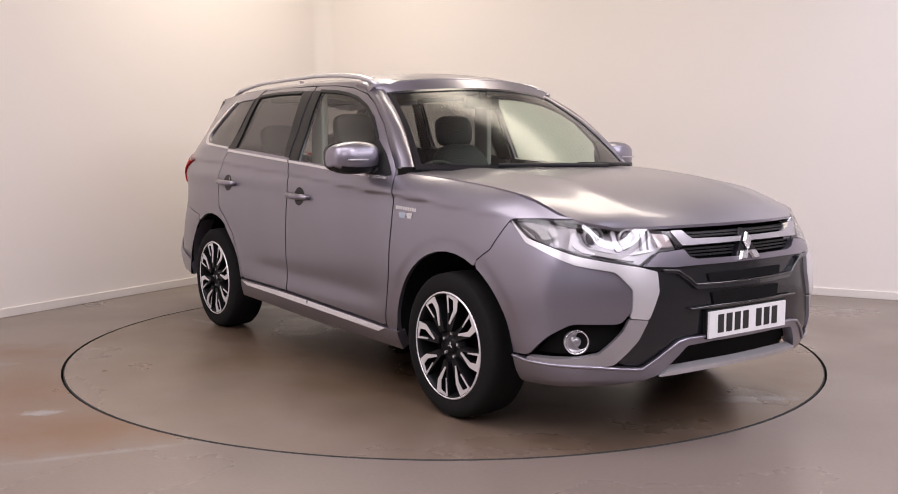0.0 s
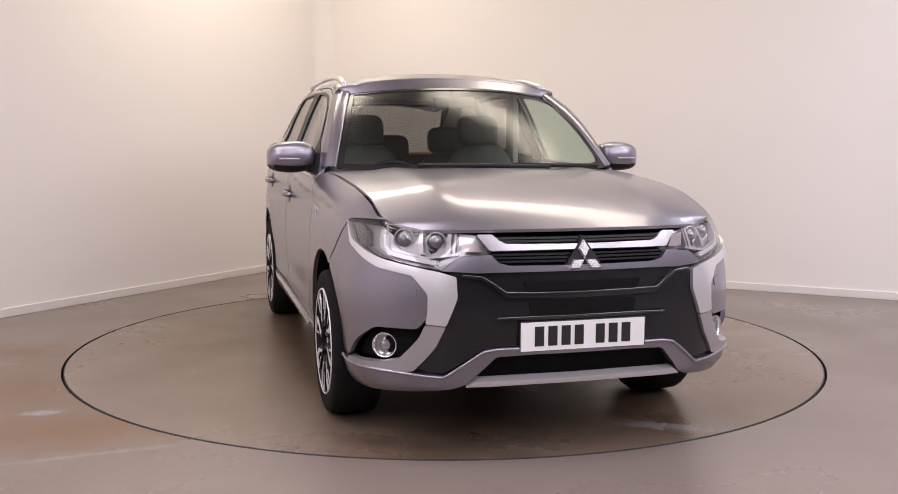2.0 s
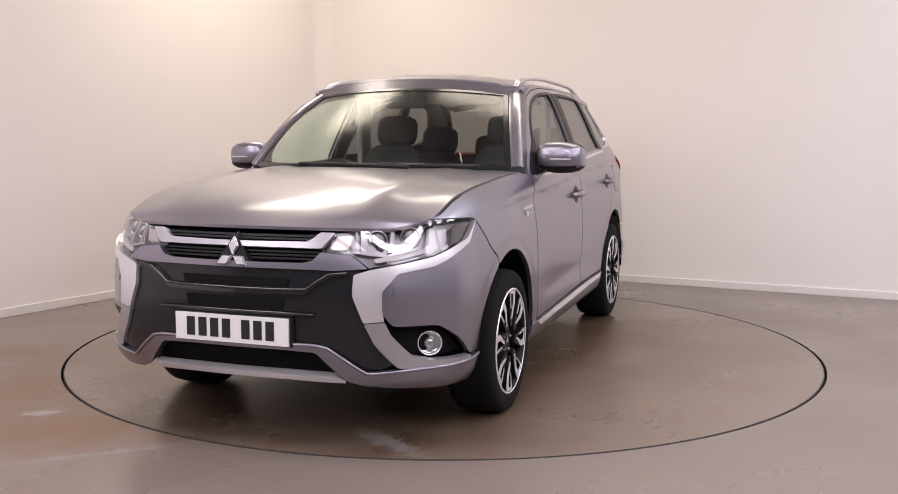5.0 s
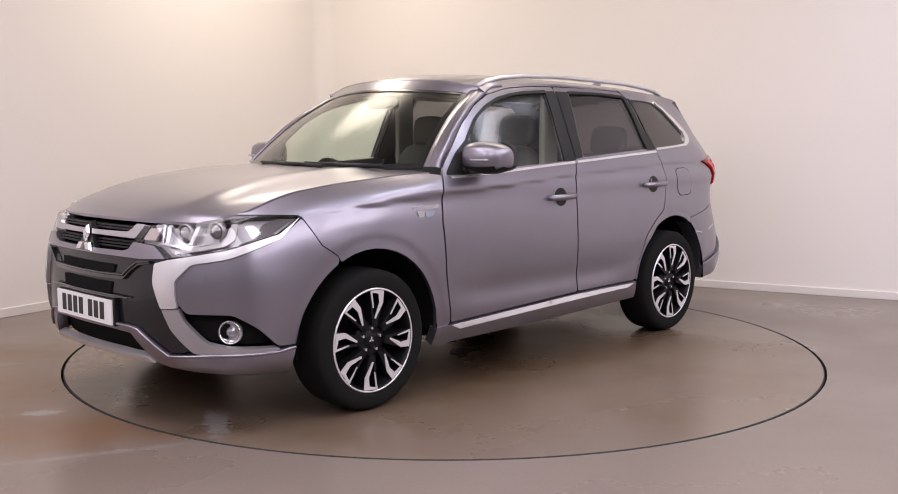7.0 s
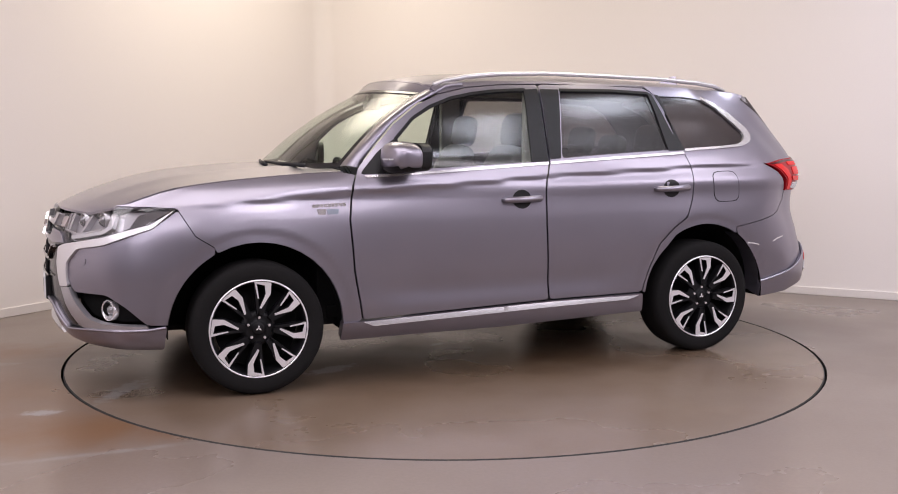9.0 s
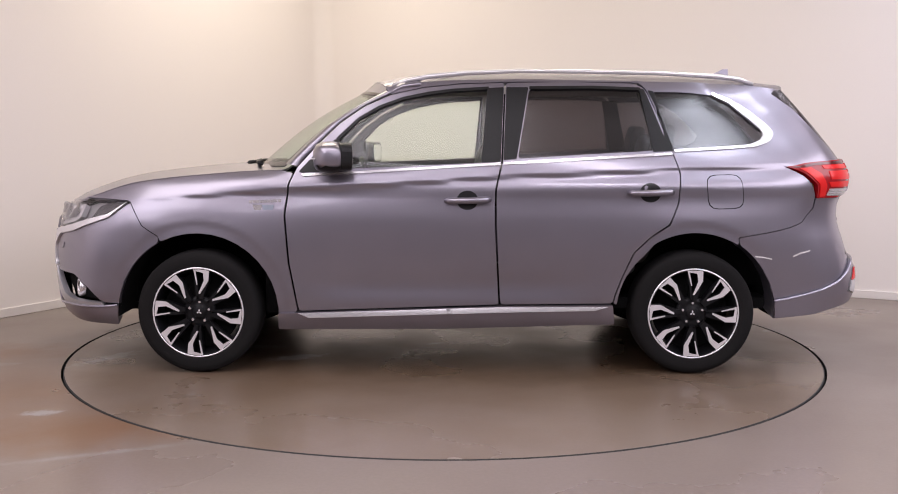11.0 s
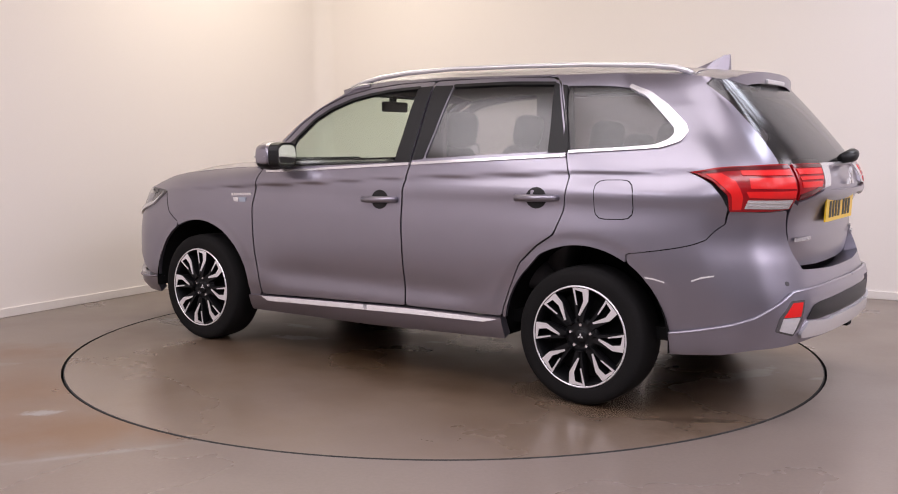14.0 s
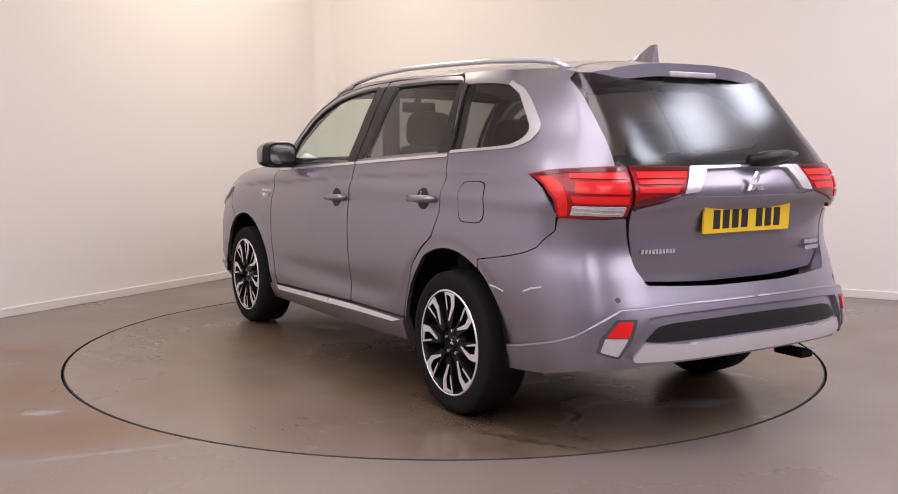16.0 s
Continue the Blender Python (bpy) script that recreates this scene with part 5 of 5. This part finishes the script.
for side in (1, -1):
    v, f = mirror_housing(side)
    cap = child("door_mirror", mesh_of("door_mirror", v, f, M_PAINT), car, "grey door mirror with black base")
    low = [q for q in f if sum(v[i][2] for i in q) / 4 < 1.128]
    child("mirror_base", mesh_of("mirror_base", [(0.615 + (a - 0.615) * 1.03, side * 0.92 + (b - side * 0.92) * 1.015, c - 0.003) for a, b, c in v], low, M_PLASTIC), cap)
    tilt = pose(0.536, side * 0.836, 1.174, 0, 0, side * 13)
    face = tilt @ pose(0, side * 0.103, 0, 0, 0, 90)
    ring = [(math.copysign(abs(math.cos(a)) ** 0.6, math.cos(a)), math.copysign(abs(math.sin(a)) ** 0.6, math.sin(a))) for a in np.linspace(0, 2 * math.pi, 33)[:-1]]
    part("mirror_rim", prism([(a * 0.105, b * 0.074) for a, b in ring], -0.05, 0.010, 0.97), M_PLASTIC, cap, "", face)
    part("mirror_glass", prism([(a * 0.091, b * 0.060) for a, b in ring], 0.006, 0.0125, 0.98), M_MIRROR, cap, "mirror glass", face)
    part("indicator", box_bm(0.635, 0.70, min(side * 0.90, side * 1.005), max(side * 0.90, side * 1.005), 1.160, 1.168, 0.002), M_WHITELENS, cap, "", None)
    v, f = tube([(0.66, side * 0.775, 1.115), (0.64, side * 0.83, 1.11), (0.62, side * 0.88, 1.12)], [0.045, 0.036, 0.03], 10, 0.6)
    child("mirror_arm", mesh_of("mirror_arm", v, f, M_PLASTIC), cap)

# ---- roof rails, aerial, wipers
for side in (1, -1):
    pts = []
    for x, dz in ((0.30, 0.0), (0.22, 0.014), (0.10, 0.026), (-0.1, 0.035), (-0.4, 0.040), (-0.8, 0.041), (-1.2, 0.04), (-1.5, 0.034), (-1.64, 0.022), (-1.72, 0.0)):
        ze = roof_edge(x)
        y = skin(*S(x, ze))[0, 1] - 0.035
        pts.append((x, side * y, ze + 0.010 + dz))
    v, f = tube(pts, [0.014, 0.018, 0.018, 0.017, 0.016, 0.016, 0.016, 0.018, 0.018, 0.014], 12, 0.8)
    child("roof_rail", mesh_of("roof_rail", v, f, M_SILVER), car, "silver roof rail")
verts = []
fin = [(-1.47, 0.0), (-1.57, 0.028), (-1.64, 0.056), (-1.690, 0.080), (-1.722, 0.082), (-1.725, 0.0)]
base_z = 1.617
for x, h in fin:
    w = 0.03 if h < 0.01 else 0.022
    verts += [(x, -w, base_z - 0.01), (x, w, base_z - 0.01), (x, 0.006, base_z + h), (x, -0.006, base_z + h)]
faces = []
for i in range(len(fin) - 1):
    for k in range(4):
        faces.append((i * 4 + k, i * 4 + (k + 1) % 4, (i + 1) * 4 + (k + 1) % 4, (i + 1) * 4 + k))
faces += [(3, 2, 1, 0), (20, 21, 22, 23)]
child("roof_aerial", mesh_of("roof_aerial", verts, faces, M_PAINT, False), car, "grey shark-fin aerial")
for pts in ([(1.165, 0.30, 1.128), (1.13, 0.0, 1.135), (1.06, -0.36, 1.138)], [(1.03, 0.62, 1.13), (1.10, 0.38, 1.134), (1.13, 0.12, 1.142)]):
    v, f = tube(pts, [0.012, 0.011, 0.008], 8)
    child("wiper", mesh_of("wiper", v, f, M_PLASTIC), car)
sheet("scuttle_panel", lambda s, w: np.stack([np.where(np.abs(w) < 2, 1.16 - 0.27 * w**2, 0) - s * 0.0 + (0.5 - s) * 0.14, w * 0.74, 1.088 + 0.0 * w], -1), 0.0, 1.0, -1.0, 1.0, 4, 21, M_PLASTIC, car, "black scuttle panel")


# ---- wheels
def make_wheel():
    w = new("wheel")
    w.parent = car
    prof = [(0.232, -0.10), (0.244, -0.108), (0.262, -0.112), (0.295, -0.113), (0.318, -0.106), (0.329, -0.092), (0.333, -0.05), (0.334, 0.0), (0.333, 0.05), (0.329, 0.092), (0.318, 0.106), (0.295, 0.113), (0.262, 0.112), (0.244, 0.108), (0.232, 0.10)]
    v, f = lathe(prof, 72)
    tyre = mesh_of("tyre", v, [tuple(reversed(q)) for q in f], M_RUBBER)
    v, f = lathe([(0.240, 0.102), (0.2445, 0.108), (0.240, 0.112), (0.233, 0.108), (0.228, 0.09), (0.205, 0.0), (0.205, -0.10), (0.236, -0.105)], 72)
    rim = mesh_of("rim", v, [tuple(reversed(q)) for q in f], M_SPOKE)
    v, f = lathe([(0.2465, 0.1085), (0.2440, 0.1136), (0.2390, 0.1132), (0.2370, 0.109)], 72)
    edge = mesh_of("rim_edge", v, [tuple(reversed(q)) for q in f], M_ALLOY)
    v, f = lathe([(0.205, 0.02), (0.15, 0.025), (0.06, 0.03), (0.001, 0.03)], 40)
    disc = mesh_of("brake_disc", v, [tuple(reversed(q)) for q in f], M_MATTE)
    v, f = lathe([(0.088, 0.06), (0.084, 0.082), (0.06, 0.086), (0.034, 0.080), (0.032, 0.088), (0.028, 0.091), (0.001, 0.091)], 40)
    hub = mesh_of("hub", v, [tuple(reversed(q)) for q in f], M_SPOKE)

    def keep(bm, name, m):
        me = bpy.data.meshes.new(name)
        bm.normal_update()
        bm.to_mesh(me)
        bm.free()
        me.materials.append(m)
        return me

    thin = keep(prism([(0.038, 0.235), (0.027, 0.2365), (0.010, 0.152), (0.016, 0.151)], 0.1065, 0.1095, 0.99), "spoke_blade", M_ALLOY)
    thick = keep(prism([(0.031, 0.236), (-0.048, 0.233), (-0.047, 0.175), (-0.004, 0.101), (0.005, 0.104), (-0.022, 0.175), (-0.015, 0.217), (0.027, 0.225)], 0.1065, 0.1095, 0.99), "spoke_face", M_ALLOY)
    arm = keep(prism([(-0.016, 0.236), (-0.048, 0.233), (-0.047, 0.174), (-0.018, 0.070), (0.012, 0.070), (0.006, 0.104), (-0.022, 0.172)], 0.055, 0.1062, 0.985), "spoke", M_SPOKE)
    rib = keep(prism([(0.039, 0.235), (0.025, 0.2365), (0.000, 0.070), (0.014, 0.070)], 0.06, 0.1062, 0.985), "spoke_rib", M_SPOKE)
    bolt = keep(prism([(0.009 * math.cos(a), 0.009 * math.sin(a)) for a in [i * math.pi / 3 for i in range(6)]], 0.078, 0.094, 0.8), "bolt", M_CHROME)
    return (("tyre", tyre), ("rim", rim), ("rim_edge", edge), ("brake_disc", disc), ("hub", hub)), (thin, thick, arm, bolt, rib), w


WHOLE, PIECES, first = make_wheel()
bpy.data.objects.remove(first)
for x, y, turn, spin in ((AXF, 0.772, 0, -4), (AXR, 0.768, 0, 0), (AXF, -0.772, 180, -8), (AXR, -0.768, 180, 17)):
    wheel = new("wheel", WHOLE[1][1])
    wheel.parent = car
    wheel.matrix_basis = pose(x, y, HUB_Z + 0.002, 0, spin, turn)
    tagged(wheel, "black alloy wheel with machined silver spoke faces")
    for n_, me in WHOLE:
        if n_ != "rim":
            child(n_, me, wheel)
    for i in range(8):
        m = pose(0, 0, 0, 0, 45 * i, 0)
        child("spoke", PIECES[2], wheel, "", m)
        child("spoke_rib", PIECES[4], wheel, "", m)
        child("spoke_face", PIECES[1], wheel, "", m)
        child("spoke_blade", PIECES[0], wheel, "", m)
    for i in range(5):
        a = radians(72 * i + 90)
        child("bolt", PIECES[3], wheel, "", Matrix.Translation((0.055 * math.cos(a), 0, 0.055 * math.sin(a))))
    for sh in ([(0, 0.016), (0.005, 0.008), (0, 0), (-0.005, 0.008)], [(0, 0), (-0.005, -0.008), (-0.014, -0.008), (-0.009, 0)], [(0, 0), (0.009, 0), (0.014, -0.008), (0.005, -0.008)]):
        part("cap_mark", prism(sh, 0.09, 0.093), M_ALLOY, wheel)

# wheel housings and underbody
for x, r in ((AXF, 0.43), (AXR, 0.438)):
    for side in (1, -1):
        verts, faces = [], []
        n = 28
        for i in range(n + 1):
            a = radians(-3 + 186 * i / n)
            for yy, rr in ((0.868, r + 0.004), (0.85, r + 0.006), (0.55, r + 0.01), (0.55, 0.05)):
                verts.append((x + rr * math.cos(a), side * yy, HUB_Z + rr * math.sin(a)))
        for i in range(n):
            for k in range(3):
                faces.append((i * 4 + k, i * 4 + k + 1, (i + 1) * 4 + k + 1, (i + 1) * 4 + k))
        child("wheel_housing", mesh_of("wheel_housing", verts, faces, M_MATTE), car)
part("underbody", box_bm(-0.88, 0.88, -0.76, 0.76, 0.265, 0.345, 0.02), M_MATTE, car)
part("underbody", box_bm(-2.04, -1.0, -0.55, 0.55, 0.34, 0.48, 0.03), M_MATTE, car)
part("underbody", box_bm(1.0, 2.06, -0.55, 0.55, 0.29, 0.80, 0.03), M_MATTE, car)
part("bulkhead", box_bm(0.90, 1.0, -0.72, 0.72, 0.3, 1.06, 0.01), M_MATTE, car)
part("nose_block", box_bm(1.75, 2.12, -0.58, 0.58, 0.33, 0.86, 0.03), M_MATTE, car)
part("exhaust", box_bm(-2.26, -2.1, -0.50, -0.42, 0.285, 0.32, 0.01), M_MATTE, car)


# ---- cabin
def pad(sx, sy, sz, power=0.45):
    """A cushion: a sphere squared off, half sizes sx, sy, sz."""
    bm = bmesh.new()
    bmesh.ops.create_uvsphere(bm, u_segments=20, v_segments=14, radius=1)
    for v in bm.verts:
        v.co = Vector([math.copysign(abs(c) ** power, c) * k for c, k in zip(v.co, (sx, sy, sz))])
    return bm


def seat(x, y, w, high=0.34):
    s = part("seat", pad(0.26, w / 2, 0.09), M_CLOTH, car, "", pose(x, y, 0.58), True)
    back = pad(0.075, w / 2, high)
    for v in back.verts:
        v.co.y *= 1 - 0.28 * max(0, v.co.z) / high
    part("backrest", back, M_CLOTH, s, "", pose(-0.32, 0, high - 0.02, 0, -14), True)
    part("headrest", pad(0.05, 0.135, 0.10, 0.55), M_CLOTH, s, "", pose(-0.435 - (high - 0.34) * 0.5, 0, 2 * high + 0.06, 0, -10), True)
    for dy in (-0.05, 0.05):
        v, f = tube([(-0.40, dy, 2 * high - 0.1), (-0.43, dy, 2 * high + 0.03)], 0.007, 6)
        child("headrest_post", mesh_of("headrest_post", v, f, M_CHROME), s)


seat(0.12, 0.38, 0.52)
seat(0.12, -0.38, 0.52)
seat(-0.82, 0.42, 0.50, 0.31)
seat(-0.82, -0.42, 0.50, 0.31)
seat(-0.82, 0.0, 0.30, 0.28)
part("dashboard", box_bm(0.60, 1.0, -0.72, 0.72, 0.72, 1.065, 0.05, 3), M_CLOTH, car, "black dashboard", None, True)
part("cabin_floor", box_bm(-2.0, 0.95, -0.74, 0.74, 0.34, 0.40), M_MATTE, car)
v, f = [], []
for i in range(32):
    a = 2 * math.pi * i / 32
    for j in range(8):
        b = 2 * math.pi * j / 8
        r = 0.175 + 0.015 * math.cos(b)
        v.append((0.015 * math.sin(b), r * math.cos(a), r * math.sin(a)))
for i in range(32):
    for j in range(8):
        f.append((i * 8 + j, i * 8 + (j + 1) % 8, ((i + 1) % 32) * 8 + (j + 1) % 8, ((i + 1) % 32) * 8 + j))
wheel_m = pose(0.50, -0.38, 0.98, 0, 22, 0)
sw = child("steering_wheel", mesh_of("steering_wheel", v, f, M_PLASTIC), car, "", wheel_m)
part("steering_boss", box_bm(-0.02, 0.06, -0.15, 0.15, -0.05, 0.05, 0.015), M_PLASTIC, sw)
part("rear_view_mirror", box_bm(0.44, 0.475, -0.12, 0.12, 1.44, 1.505, 0.012), M_PLASTIC, car)
part("mirror_stalk", box_bm(0.455, 0.49, -0.02, 0.02, 1.49, 1.54, 0.006), M_PLASTIC, car)
for side in (1, -1):
    for m, a in (("door_card", (-0.25, 0.80)), ("door_card", (-1.2, -0.32))):
        part(m, box_bm(a[0], a[1], min(side * 0.76, side * 0.80), max(side * 0.76, side * 0.80), 0.40 if a[0] > -1 else 0.80, 1.09, 0.02), M_CLOTH, car)
    part("door_pillar", box_bm(-0.38, -0.24, min(side * 0.60, side * 0.64), max(side * 0.60, side * 0.64), 1.1, 1.56, 0.01), M_TRIM, car, "", pose(0, 0, 0, 0, 0, 0))
    part("rear_side_trim", box_bm(-2.0, -1.22, min(side * 0.70, side * 0.74), max(side * 0.70, side * 0.74), 0.80, 1.16, 0.02), M_CLOTH, car)
sheet("headlining", lambda s, w: roof(s, w * 0.97) - [0, 0, 0.03], -1.70, 0.36, -1.0, 1.0, 24, 31, M_TRIM, car, "pale headlining", thick=0.01)


# ------------------------------------------------------------ what moves
def motions():
    """The turntable turns, and the car with it."""
    turns = [(0.0, -53.88), (0.5, -57.24), (1.0, -62.56), (1.5, -68.26), (2.0, -74.39), (2.5, -80.13), (3.0, -86.30), (3.5, -92.04), (4.0, -98.13), (4.5, -103.89), (5.0, -109.95),
             (5.5, -115.85), (6.0, -121.8), (6.5, -127.7), (7.0, -133.65), (7.5, -139.53), (8.0, -145.53), (8.5, -151.37), (9.0, -157.41), (9.5, -163.2), (10.0, -168.95), (10.5, -174.7), (11.0, -180.42),
             (11.5, -186.15), (12.0, -192.14), (12.5, -197.93), (13.0, -203.77), (13.5, -209.24), (14.0, -215.21), (14.5, -220.80), (15.0, -226.79), (15.5, -232.37), (16.0, -238.46)]
    walk(turntable, [(t, pose(0, 0, 0, 0, 0, a)) for t, a in turns])
    walk(car, [(t, pose(0, 0, 0, 0, 0, a) @ pose(-0.0106, -0.0721, 0.0)) for t, a in turns])


motions()
